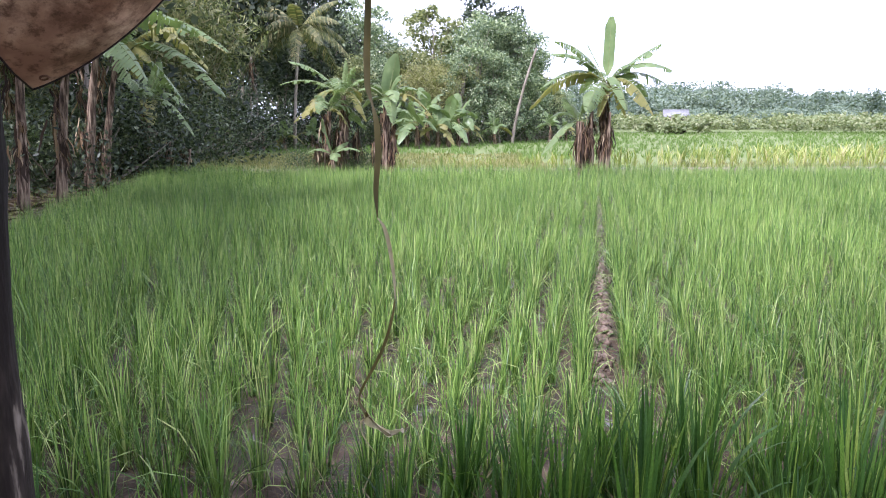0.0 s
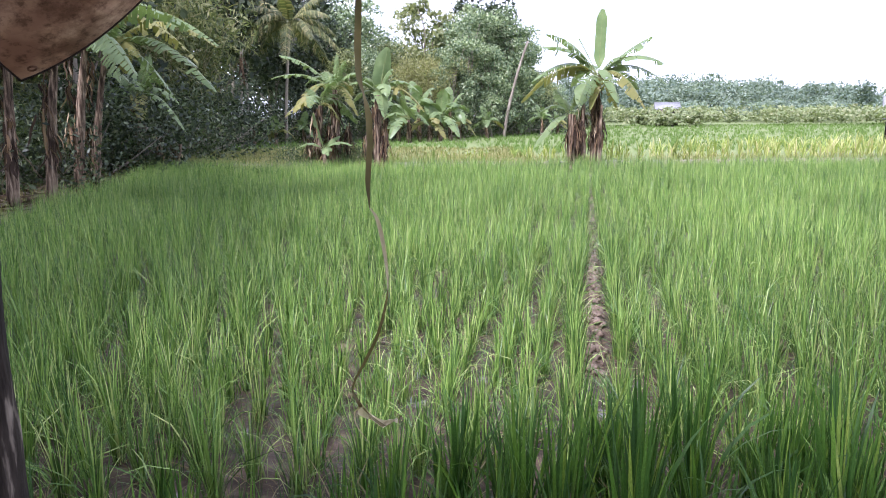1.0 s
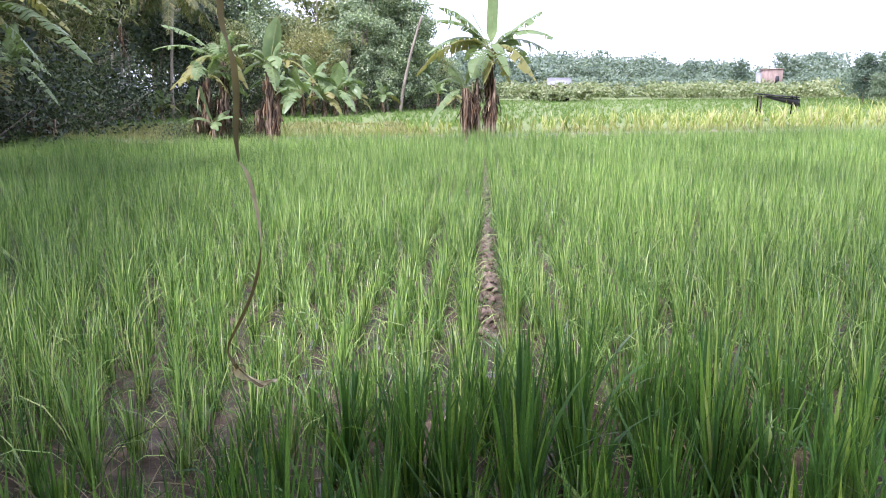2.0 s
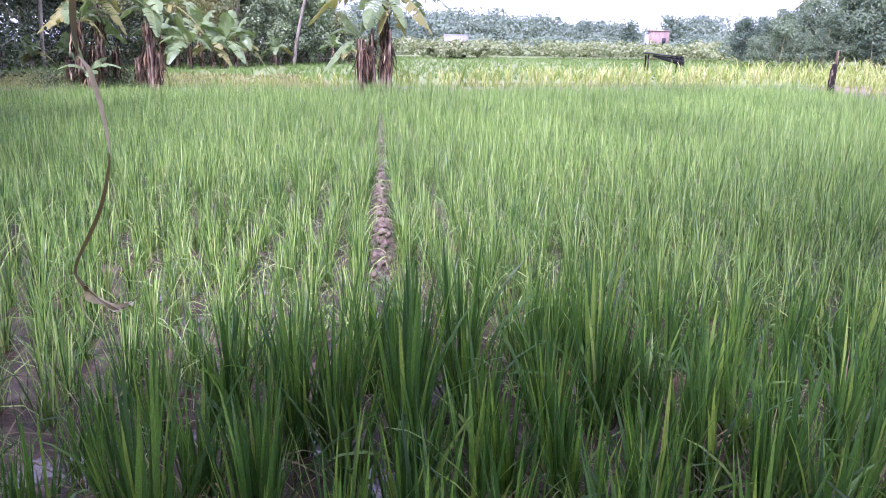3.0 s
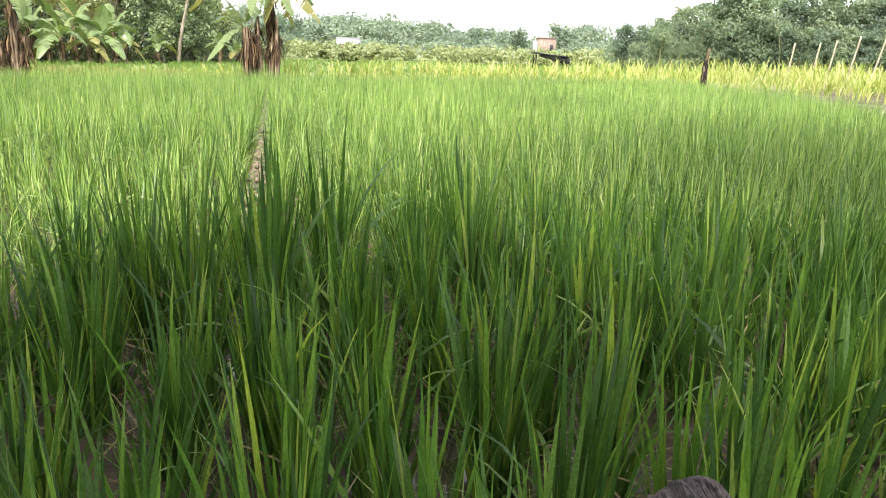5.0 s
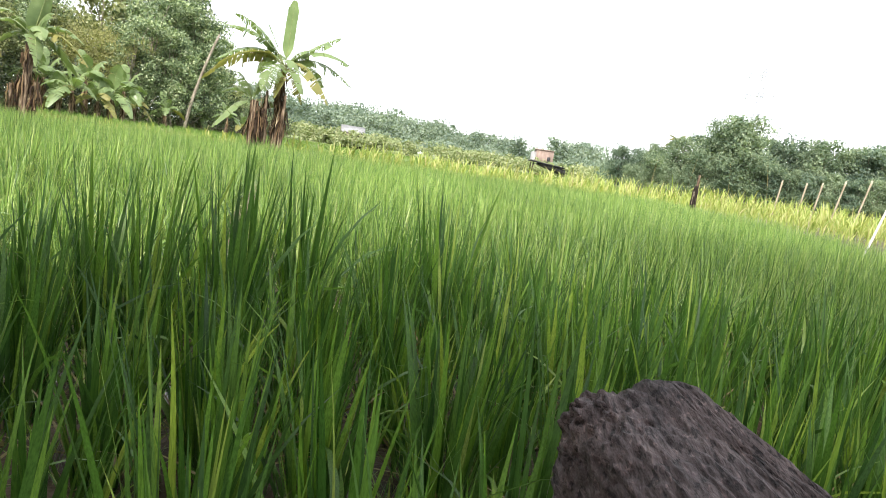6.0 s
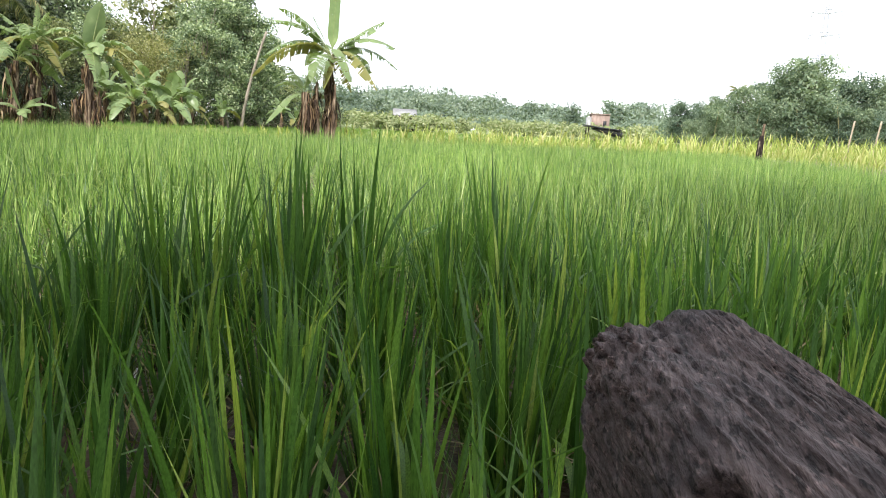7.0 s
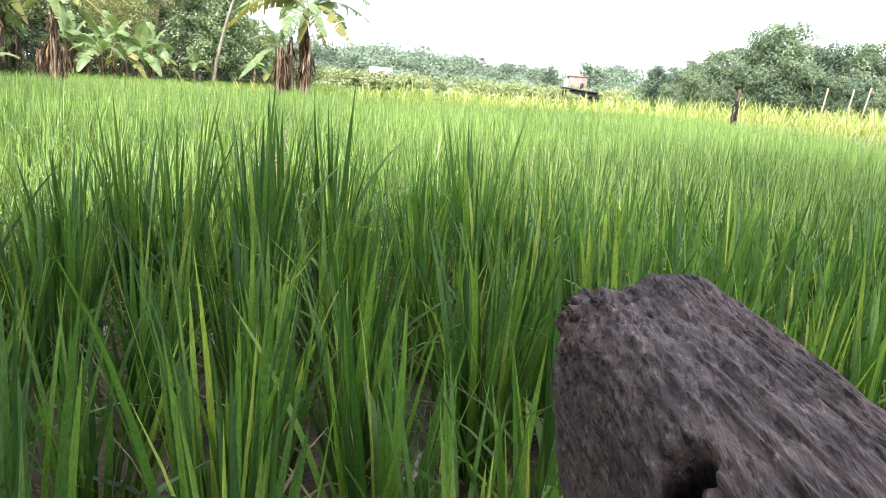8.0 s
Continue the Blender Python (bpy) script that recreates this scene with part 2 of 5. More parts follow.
def blades(base, az, length, width, lean, bend, seg, roll=None, taper=2.2, foot=0.55):
    """Leaf blades: strips that rise from base, lean towards az and arch over; all arguments are arrays."""
    n = len(base)
    t = np.linspace(0, 1, seg + 1)
    mid = (t[:-1] + t[1:]) / 2
    ang = lean[:, None] + bend[:, None] * mid[None] ** 1.4
    step = (length / seg)[:, None]
    h = np.concatenate([np.zeros((n, 1)), np.cumsum(np.sin(ang) * step, 1)], 1)
    z = np.concatenate([np.zeros((n, 1)), np.cumsum(np.cos(ang) * step, 1)], 1)
    ca, sa = np.cos(az)[:, None], np.sin(az)[:, None]
    centre = np.stack([base[:, :1] + ca * h, base[:, 1:2] + sa * h, base[:, 2:] + z], 2)
    roll = np.zeros(n) if roll is None else roll
    side = np.stack([-np.sin(az) * np.cos(roll), np.cos(az) * np.cos(roll), np.sin(roll)], 1)[:, None]
    prof = np.minimum(1, foot + 1.6 * t) * (1 - t ** taper) + 0.02
    off = side * (width[:, None] * prof[None] / 2)[..., None]
    v = np.stack([centre - off, centre + off], 2).reshape(-1, 3)
    k = (np.arange(n) * (seg + 1) * 2)[:, None] + (np.arange(seg) * 2)[None]
    q = np.stack([k, k + 1, k + 3, k + 2], 2).reshape(-1, 4)
    return v, q


def unit(v):
    return v / np.maximum(np.linalg.norm(v, axis=1, keepdims=True), 1e-6)


def leaf_quads(c, size, rng, aspect=0.5, up=0.6, droop=0.0):
    """Single leaves with their middles at c."""
    n = len(c)
    nrm = unit(rng.normal(size=(n, 3)) + np.array((0, 0, up)))
    long = rng.normal(size=(n, 3))
    long[:, 2] -= droop
    long = unit(long - nrm * (long * nrm).sum(1, keepdims=True))
    wide = np.cross(nrm, long)
    s = (size * rng.uniform(0.6, 1.3, n))[:, None]
    a, b = long * s * 0.5, wide * s * 0.5 * aspect
    v = np.stack([c - a, c + b * 1.0 - a * 0.1, c + a, c - b * 1.0 - a * 0.1], 1).reshape(-1, 3)
    return v, np.arange(4 * n).reshape(-1, 4)


def tube(points, radii, sides=8, rough=0.0, rng=None, cap=True):
    """A round limb along a line of points."""
    p = np.asarray(points, float)
    d = unit(np.gradient(p, axis=0))
    ref = np.array((0.0, 1.0, 0.0)) if abs(d[0, 1]) < 0.8 else np.array((1.0, 0, 0))
    a = unit(np.cross(d, ref))
    b = np.cross(d, a)
    th = np.arange(sides) * 2 * np.pi / sides
    r = np.asarray(radii, float)[:, None] * np.ones((1, sides))
    if rough:
        r = r * (1 + rng.uniform(-rough, rough, r.shape))
    v = p[:, None] + r[..., None] * (np.cos(th)[None, :, None] * a[:, None] + np.sin(th)[None, :, None] * b[:, None])
    v = v.reshape(-1, 3)
    k, s = np.arange(len(p) - 1)[:, None] * sides, np.arange(sides)[None]
    s2 = (s + 1) % sides
    q = np.stack([k + s, k + s2, k + sides + s2, k + sides + s], 2).reshape(-1, 4)
    if cap:
        m = len(v)
        v = np.concatenate([v, p[:1], p[-1:]])
        e = (len(p) - 1) * sides
        i = np.arange(0, sides, 2)
        low = np.stack([np.full(len(i), m), (i + 2) % sides, (i + 1) % sides, i], 1)
        high = np.stack([np.full(len(i), m + 1), e + i, e + (i + 1) % sides, e + (i + 2) % sides], 1)
        q = np.concatenate([q, low, high])
    return v, q


def box(x0, x1, y0, y1, z0, z1):
    v = np.array([(x, y, z) for z in (z0, z1) for y in (y0, y1) for x in (x0, x1)], float)
    q = np.array([(0, 2, 3, 1), (4, 5, 7, 6), (0, 1, 5, 4), (1, 3, 7, 5), (3, 2, 6, 7), (2, 0, 4, 6)])
    return v, q


def inside(x, y, poly):
    """Which points of the plan lie in the outline."""
    res = np.zeros(len(x), bool)
    for (x0, y0), (x1, y1) in zip(poly, poly[1:] + poly[:1]):
        cross = ((y0 > y) != (y1 > y)) & (x < (x1 - x0) * (y - y0) / (y1 - y0 + 1e-12) + x0)
        res ^= cross
    return res


# ---- ground ----
FIELD = [(-4.4, 0.7), (-5.8, 9.5), (-6.3, 13.0), (-7.6, 20.9), (18.6, 20.4), (16.2, 15.0), (14.0, 11.1), (12.2, 8.4), (10.0, 4.0), (9.0, 0.7)]


def furrow(x, y):
    """Distance from the bare furrow that runs away through the field."""
    return np.abs(x - 1.33 - 0.212 * (y - 5.49)) + np.clip(4.2 - y, 0, 1)


def ground_height(x, y):
    f = inside(x, y, FIELD)
    lumps = 0.030 * (vnoise(x * 2.2, y * 2.2, 1) - 0.5) + 0.035 * (vnoise(x * 6, y * 6, 2) - 0.5) + 0.022 * (vnoise(x * 15, y * 15, 3) - 0.5)
    near = np.exp(-np.maximum(np.hypot(x, y - 4) - 7, 0) / 4)
    z = np.where(f, lumps * near, 0.02)
    strip = np.exp(-(furrow(x, y) / 0.075) ** 2) * f
    z += strip * (0.085 * vnoise(x * 9, y * 9, 7) ** 2 + 0.06 * vnoise(x * 19, y * 19, 8) ** 2 - 0.01)
    left = np.clip((-4.9 - 0.125 * y - x) / 0.8, 0, 1)
    z = np.where((y < 23) & ~f & (x < 2), 0.16 * left + 0.04 * vnoise(x * 2, y * 2, 4), z)
    far = np.clip((y - 20.7) / 0.8, 0, 1) * np.clip((24.5 - y) / 2, 0, 1)
    z += np.where(f, 0, 0.14 * far + 0.03 * vnoise(x * 1.5, y * 1.5, 5) * far)
    return z


def steps(*runs):
    return np.unique(np.concatenate([np.arange(a, b, s) for a, b, s in runs]).round(4))


gx = steps((-900, -100, 80), (-100, -20, 8), (-20, -7, 0.8), (-7, -2.6, 0.2), (-2.6, 3.6, 0.045), (3.6, 9, 0.14), (9, 24, 0.6), (24, 100, 6), (100, 901, 80))
gy = steps((-300, -20, 40), (-20, 0.6, 1.5), (0.6, 6.4, 0.045), (6.4, 9.6, 0.06), (9.6, 12, 0.15), (12, 26, 0.4), (26, 100, 6), (100, 1301, 80))
GX, GY = np.meshgrid(gx, gy)
GZ = ground_height(GX.ravel(), GY.ravel())
k = (np.arange(len(gy) - 1)[:, None] * len(gx) + np.arange(len(gx) - 1)[None]).ravel()
gq = np.stack([k, k + 1, k + len(gx) + 1, k + len(gx)], 1)
MUD, t, p = nodes("field_soil")
v = t.nodes.new("ShaderNodeNewGeometry").outputs["Position"]
big, mid, fine = noise_tex(t, 0.9, 4, v), noise_tex(t, 7.0, 5, v), noise_tex(t, 45.0, 4, v)
c = ramp(t, mid, [(0.3, (0.028, 0.019, 0.012)), (0.55, (0.076, 0.052, 0.033)), (0.75, (0.18, 0.128, 0.085))])
c = mix(t, "MULTIPLY", 0.5, c, ramp(t, fine, [(0.3, (0.55, 0.52, 0.5)), (0.7, (1.2, 1.2, 1.2))]))
c = mix(t, "MULTIPLY", 0.5, c, ramp(t, big, [(0.4, (0.62, 0.6, 0.58)), (0.6, (1.1, 1.1, 1.1))]))
sep = t.nodes.new("ShaderNodeSeparateXYZ")
t.links.new(v, sep.inputs[0])
edge = t.nodes.new("ShaderNodeMath")
edge.operation = "MULTIPLY_ADD"
t.links.new(big, edge.inputs[0])
edge.inputs[1].default_value = 6.0
t.links.new(sep.outputs[1], edge.inputs[2])
span = t.nodes.new("ShaderNodeMapRange")
span.inputs[1].default_value, span.inputs[2].default_value = 25.0, 29.0
t.links.new(edge.outputs[0], span.inputs[0])
green = ramp(t, noise_tex(t, 0.25, 5, v), [(0.3, (0.12, 0.16, 0.05)), (0.7, (0.18, 0.215, 0.08))])
dry = t.nodes.new("ShaderNodeMapRange")
dry.inputs[1].default_value, dry.inputs[2].default_value = 0.012, 0.075
t.links.new(sep.outputs[2], dry.inputs[0])
c = mix(t, "MIX", dry.outputs[0], c, ramp(t, fine, [(0.3, (0.11, 0.076, 0.052)), (0.55, (0.22, 0.162, 0.118)), (0.75, (0.34, 0.265, 0.2))]))
c = mix(t, "MIX", span.outputs[0], c, green)
t.links.new(c, p.inputs["Base Color"])
rough = ramp(t, big, [(0.35, (0.35, 0.35, 0.35)), (0.6, (0.85, 0.85, 0.85))])
t.links.new(mix(t, "MIX", span.outputs[0], rough, (0.95, 0.95, 0.95)), p.inputs["Roughness"])
p.inputs["Specular IOR Level"].default_value = 0.3
bump(t, p, fine, 0.6, 0.012)
structure("ground", quad_mesh("ground", np.stack([GX.ravel(), GY.ravel(), GZ], 1), gq, MUD, smooth=True), "brown wet soil of the paddy running into flat green fields", "ground")

WATER, t, p = nodes("muddy_water")
p.inputs["Base Color"].default_value, p.inputs["Roughness"].default_value = (0.09, 0.07, 0.052, 1), 0.06
bump(t, p, noise_tex(t, 9.0, 3, coords(t)), 0.08, 0.01)
wx, wy = np.meshgrid(np.arange(-4.0, 8.01, 0.5), np.arange(0.75, 9.1, 0.5))
k = (np.arange(wx.shape[0] - 1)[:, None] * wx.shape[1] + np.arange(wx.shape[1] - 1)[None]).ravel()
structure("water", quad_mesh("water", np.stack([wx.ravel(), wy.ravel(), np.full(wx.size, -0.013)], 1), np.stack([k, k + 1, k + wx.shape[1] + 1, k + wx.shape[1]], 1), WATER), "shallow brown puddles standing between the rice hills", "water")


# ---- rice ----
def rice_hills():
    """Places of the rice hills: rows along the furrow, each hill a little off."""
    r = rng_of(11)
    rows, along = np.arange(-15.9425, 24, 0.235), np.arange(0.9, 21.2, 0.205)
    a, y = np.meshgrid(rows, along)
    a, y = a.ravel() + r.normal(0, 0.035, a.size), y.ravel() + r.normal(0, 0.04, y.size)
    x = a + 0.212 * (y - 5.49)
    d = a - 1.33
    x = x + np.sign(d) * 0.056 * np.exp(-(d / 0.2) ** 2) * (y > 4.4) * np.clip((11 - y) / 3, 0, 1)
    keep = inside(x, y, FIELD) & (furrow(x, y) > np.interp(y, [4.5, 6.5, 9.0, 20.0], [0.062, 0.05, 0.022, 0.0]))
    x, y = x[keep], y[keep]
    bare = np.exp(-((x - 0.2) / 1.5) ** 2 - ((y - 4.5) / 1.3) ** 2)
    keep = r.uniform(size=len(x)) > 0.03 + 0.13 * bare
    return x[keep], y[keep], bare[keep]


HX, HY, BARE = rice_hills()


def rice_mesh(name, sel, count, seg, height, width, materials, seed, dry=0.05, splay=0.21, arch=0.8):
    r = rng_of(seed)
    x, y = HX[sel], HY[sel]
    n = len(x) * count
    i = np.repeat(np.arange(len(x)), count)
    vigour = (0.82 + 0.36 * vnoise(x * 0.7, y * 0.7, 21)) * r.uniform(0.86, 1.12, len(x)) * (1 - 0.28 * BARE[sel])
    phi, rad = r.uniform(0, 2 * np.pi, n), np.abs(r.normal(0, 0.022, n))
    base = np.stack([x[i] + rad * np.cos(phi), y[i] + rad * np.sin(phi), np.full(n, -0.02)], 1)
    az = phi + r.normal(0, 0.7, n)
    length = height * vigour[i] * r.choice([1.0, 0.95, 0.85, 0.7, 0.5, 0.38], n) * r.uniform(0.9, 1.1, n)
    lean = np.abs(r.normal(0, splay, n)) * 0.62 + 0.02
    bend = np.abs(r.normal(0, arch, n)) * 0.42
    droopy = r.uniform(size=n) < 0.2
    bend = np.where(droopy, r.uniform(1.2, 2.4, n), bend)
    w = width * r.uniform(0.65, 1.25, n)
    old = r.uniform(size=n) < dry
    length, lean = np.where(old, length * 0.55, length), np.where(old, lean + 0.5, lean)
    bend = np.where(old, bend + 0.8, bend)
    v, q = blades(base, az, length, w, lean, bend, seg, r.normal(0, 0.5, n))
    return quad_mesh(name, v, q, materials, np.repeat(old.astype(int), seg))


DIST = np.hypot(HX - 0.3, HY)
TALL = (HY < 2.95 + 0.1 * HX) & (HX > -1.9) & (DIST < 3.6)
MIDDLE = (DIST < 6) & ~TALL
FURTHER = (DIST >= 6) & (DIST < 9)
FAR = DIST >= 9
stuff("rice_crop", rice_mesh("rice_crop", MIDDLE, 66, 4, 0.49, 0.0078, [RICE, STRAW], 31, 0.08), "light green young rice plants in rows on wet mud", "rice")
stuff("rice_crop", rice_mesh("rice_crop", FURTHER, 60, 3, 0.5, 0.0068, [RICE, STRAW], 32, 0.03), "light green young rice standing thick in the paddy", "rice")
stuff("rice_crop", rice_mesh("rice_crop", FAR, 44, 2, 0.5, 0.0069, [RICE, STRAW], 33, 0.02), "green young rice filling the far paddy", "rice")


def tall_hill(x, y, seed, grow=1.0, split=False, leader=False):
    """One tall rice hill: stems and long upright blades."""
    r = rng_of(seed)
    ob = thing("rice_plant", "tall dark green rice plant growing from wet mud", "rice plant", "tall rice hills by the shelter", (x, y, -0.02))
    n = int(56 * grow)
    phi, rad = r.uniform(0, 2 * np.pi, n), 0.048 * np.sqrt(r.uniform(size=n))
    base = np.stack([rad * np.cos(phi), rad * np.sin(phi), np.zeros(n)], 1)
    size = (r.uniform(0.98, 1.04) if leader else r.uniform(0.70, 0.90)) * grow
    length = size * 0.70 * r.choice([1.02, 0.92, 0.84, 0.74, 0.6, 0.45, 0.36], n) * r.uniform(0.9, 1.06, n)
    lean = np.abs(r.normal(0, 0.10, n)) + 0.015 + 1.2 * np.maximum(rad - 0.02, 0)
    lean = np.where(length < size * 0.42, lean + r.uniform(0, 0.35, n), lean)
    bend = np.abs(r.normal(0, 0.22, n))
    loose = r.uniform(size=n) < 0.10
    bend = np.where(loose, r.uniform(0.8, 2.0, n), bend)
    v, q = blades(base, phi + r.normal(0, 0.6, n), length, (0.019 if leader else 0.0165 if grow > 0.88 else 0.0108) * r.uniform(0.5, 1.25, n), lean, bend, 6, r.normal(0, 0.5, n), 3.2, 0.4)
    if split:
        v, q = v.reshape(n, -1, 3), q.reshape(n, -1, 4)
        for k in range(n):
            part("leaf", quad_mesh("leaf", v[k], q[0], TALL_LEAF), ob)
    else:
        part("foliage", quad_mesh("foliage", v, q, RICE_TALL), ob)
    m = 7
    phi = r.uniform(0, 2 * np.pi, m)
    base = np.stack([0.02 * np.cos(phi), 0.02 * np.sin(phi), np.zeros(m)], 1)
    v, q = blades(base, phi, r.uniform(0.18, 0.4, m), np.full(m, 0.008), r.uniform(0.4, 0.9, m), r.uniform(0.4, 1.4, m), 4, r.normal(0, 0.5, m))
    part("dry_foliage", quad_mesh("dry_foliage", v, q, STRAW), ob, "withered straw-coloured lower leaves")
    return ob


tall = [j for j in np.flatnonzero(TALL) if hash2(HX[j] * 31, HY[j] * 17, 4) > np.interp(HX[j], [-0.3, 0.25], [0.34, 0.1])]
LEADERS = ((0.28, 2.6), (0.5, 2.55), (0.93, 2.75), (1.06, 2.8), (1.55, 2.45), (-0.12, 2.1), (0.72, 2.3))  # hills that overtop their neighbours
lead = {min(tall, key=lambda j: math.hypot(HX[j] - a, HY[j] - b)) for a, b in LEADERS}
for j in tall:
    vigour = float(np.interp(HX[j] - 0.1 * (HY[j] - 2), [-0.35, 0.2], [0.74, 0.93]))
    tall_hill(HX[j], HY[j], 500 + int(j), 1.04 if j in lead else vigour, DIST[j] < 2.05, j in lead)

# clods heaped along the bare furrow
r = rng_of(34)
heap = Heap()
for _ in range(380):
    y = r.uniform(4.2, 10.5)
    x = 1.33 + 0.212 * (y - 5.49) + r.normal(0, 0.042)
    size = r.uniform(0.008, 0.034) * (1.0 if y < 7.5 else 0.7)
    ring = np.linspace(-1, 1, 5)
    v, q = tube(np.stack([0 * ring, 0 * ring, ring * size * 0.8], 1), size * np.sqrt(1.06 - ring ** 2), 8, 0.25, r)
    v = (v + r.normal(0, size * 0.1, v.shape)) @ np.array(Euler(r.uniform(0, 3, 3)).to_matrix()) * np.array((1, 1.2, 0.8))
    z = float(ground_height(np.array([x]), np.array([y]))[0])
    heap.add(v + np.array((x, y, z + size * 0.3)), q)
stuff("soil_clods", heap.mesh("soil_clods", [MUD]), "rough brown clods of earth heaped along the bare furrow", "clods")
r = rng_of(35)
n = 5200
x, y = r.uniform(-3.2, 5.0, n), 0.9 + 6.0 * r.uniform(size=n)
base = np.stack([x, y, ground_height(x, y) + 0.004], 1)
v, q = blades(base, r.uniform(0, 2 * np.pi, n), r.uniform(0.05, 0.22, n), r.uniform(0.002, 0.006, n), r.uniform(1.15, 1.6, n), r.uniform(-0.1, 0.2, n), 3, r.normal(0, 0.4, n), 3)
stuff("straw_litter", quad_mesh("straw_litter", v, q, STRAW), "broken straw and dead leaves lying on the mud", "straw")
n = 1500
x, y = r.uniform(-9.2, -5.1, n), r.uniform(6, 20.5, n)
x = np.minimum(x, -5.0 - 0.125 * y + r.uniform(-0.6, 0.15, n))
v, q = blades(np.stack([x, y, ground_height(x, y) + 0.01], 1), r.uniform(0, 2 * np.pi, n), r.uniform(0.12, 0.5, n), r.uniform(0.02, 0.09, n), r.uniform(1.2, 1.6, n), r.uniform(-0.2, 0.3, n), 4, r.normal(0, 0.5, n), 2)
stuff("leaf_litter", quad_mesh("leaf_litter", v, q, LITTER), "dry brown banana leaves littering the ground under the row", "litter")
x, y = r.uniform(-3.2, 5.0, 2200), 1.0 + 6.0 * r.uniform(size=2200)
n = 2200 * 5
base = np.stack([np.repeat(x, 5), np.repeat(y, 5), np.full(n, -0.01)], 1) + r.normal(0, 0.012, (n, 3)) * np.array((1, 1, 0))
v, q = blades(base, r.uniform(0, 2 * np.pi, n), r.uniform(0.08, 0.24, n), r.uniform(0.003, 0.006, n), r.uniform(0.1, 0.8, n), r.uniform(0, 1.2, n), 3, r.normal(0, 0.4, n))
stuff("weeds", quad_mesh("weeds", v, q, RICE), "small green weeds and seedlings between the rice hills", "weeds")


# ---- maize, grass, far fields ----
def tufts(name, x, y, z, count, seg, height, width, material, seed, lean=0.35, arch=1.0, foot=0.6):
    r = rng_of(seed)
    n = len(x) * count
    i = np.repeat(np.arange(len(x)), count)
    phi, rad = r.uniform(0, 2 * np.pi, n), np.abs(r.normal(0, width * 1.5, n))
    base = np.stack([x[i] + rad * np.cos(phi), y[i] + rad * np.sin(phi), z[i] - 0.02], 1)
    size = np.asarray(height)[i] if np.ndim(height) else np.full(n, height)
    length = size * r.uniform(0.6, 1.1, n)
    v, q = blades(base, phi, length, width * r.uniform(0.6, 1.3, n), np.abs(r.normal(0, lean, n)) + 0.04, np.abs(r.normal(0, arch, n)), seg, r.normal(0, 0.4, n), 2.0, foot)
    return quad_mesh(name, v, q, material)


def maize_field():
    """Young maize in rows behind the paddy: leaves spring one above another from a short stalk."""
    r = rng_of(41)
    x, y = np.meshgrid(np.arange(-2, 62, 0.42), np.arange(6, 36, 0.55))
    x, y = x.ravel() + r.normal(0, 0.10, x.size), y.ravel() + r.normal(0, 0.08, y.size)
    edge = np.where(x < 18.6, 21.5, 0)
    right = (x > 18.6) | (x - 1.6 > 12.2 + (y - 8.4) * 0.55)
    reach = np.where(x < 18, 27.0, 29.0 - 0.35 * (x - 18))
    keep = (y > edge) & (y < reach) & right | ((x <= 18.6) & (y > 21.5) & (y < 27))
    keep &= ~inside(x, y, FIELD) & (y > 9.5)
    keep &= r.uniform(size=len(x)) < np.clip(0.06 + 0.055 * (x + 1), 0.06, 0.92)
    keep &= np.hypot(x - 4.6, y - 21.2) > 1.0
    keep &= np.hypot(x - 21.4, y - 34.3) > 1.5
    return x[keep], y[keep]


def maize_leaves(x, y, seed, tall=None):
    r = rng_of(seed)
    n = len(x)
    tall = np.interp(x, [2, 6, 9, 16, 21, 30], [0.38, 0.56, 0.72, 0.74, 0.92, 0.96]) * r.uniform(0.72, 1.18, n) if tall is None else tall
    heap = Heap()
    for k in range(8):
        phi = r.uniform(0, 2 * np.pi, n)
        base = np.stack([x, y, ground_height(x, y) + tall * 0.075 * k], 1)
        v, q = blades(base, phi, tall * r.uniform(0.5, 0.75, n), 0.038 * r.uniform(0.6, 1.3, n), r.uniform(0.08, 0.45, n) * (1 - 0.06 * k), r.uniform(0.2, 1.8, n), 4, r.normal(0, 0.3, n), 2.4, 0.6)
        heap.add(v, q)
    return heap


MX, MY = maize_field()
front = (MY < 22.4) & (MX > 5) & (MX < 18.6)
stuff("maize_crop", maize_leaves(MX[~front], MY[~front], 42).mesh("maize_crop", [CORN]), "yellow-green young maize behind the paddy", "maize")
for j in np.flatnonzero(front):
    r = rng_of(900 + int(j))
    size = float(np.interp(MX[j], [2, 6, 9, 16, 21, 30], [0.38, 0.56, 0.72, 0.74, 0.92, 0.96])) * r.uniform(0.72, 1.18)
    ob = thing("maize_plant", "yellow-green young maize plant at the paddy's edge", "maize plant", "maize along the far bund", (MX[j], MY[j], 0.0))
    z = float(ground_height(MX[j:j + 1], MY[j:j + 1])[0])
    heap = maize_leaves(np.zeros(1), np.zeros(1), 1200 + int(j), np.array([size]))
    me = heap.mesh("foliage", [CORN])
    me.transform(Matrix.Translation((0, 0, z - float(ground_height(np.zeros(1), np.zeros(1))[0]) - 0.01)))
    part("foliage", me, ob)
    v, q = tube([(0, 0, z - 0.05), (0, 0, z + size * 0.62)], [0.016, 0.006], 6)
    part("stalk", quad_mesh("stalk", v, q, CULM), ob)

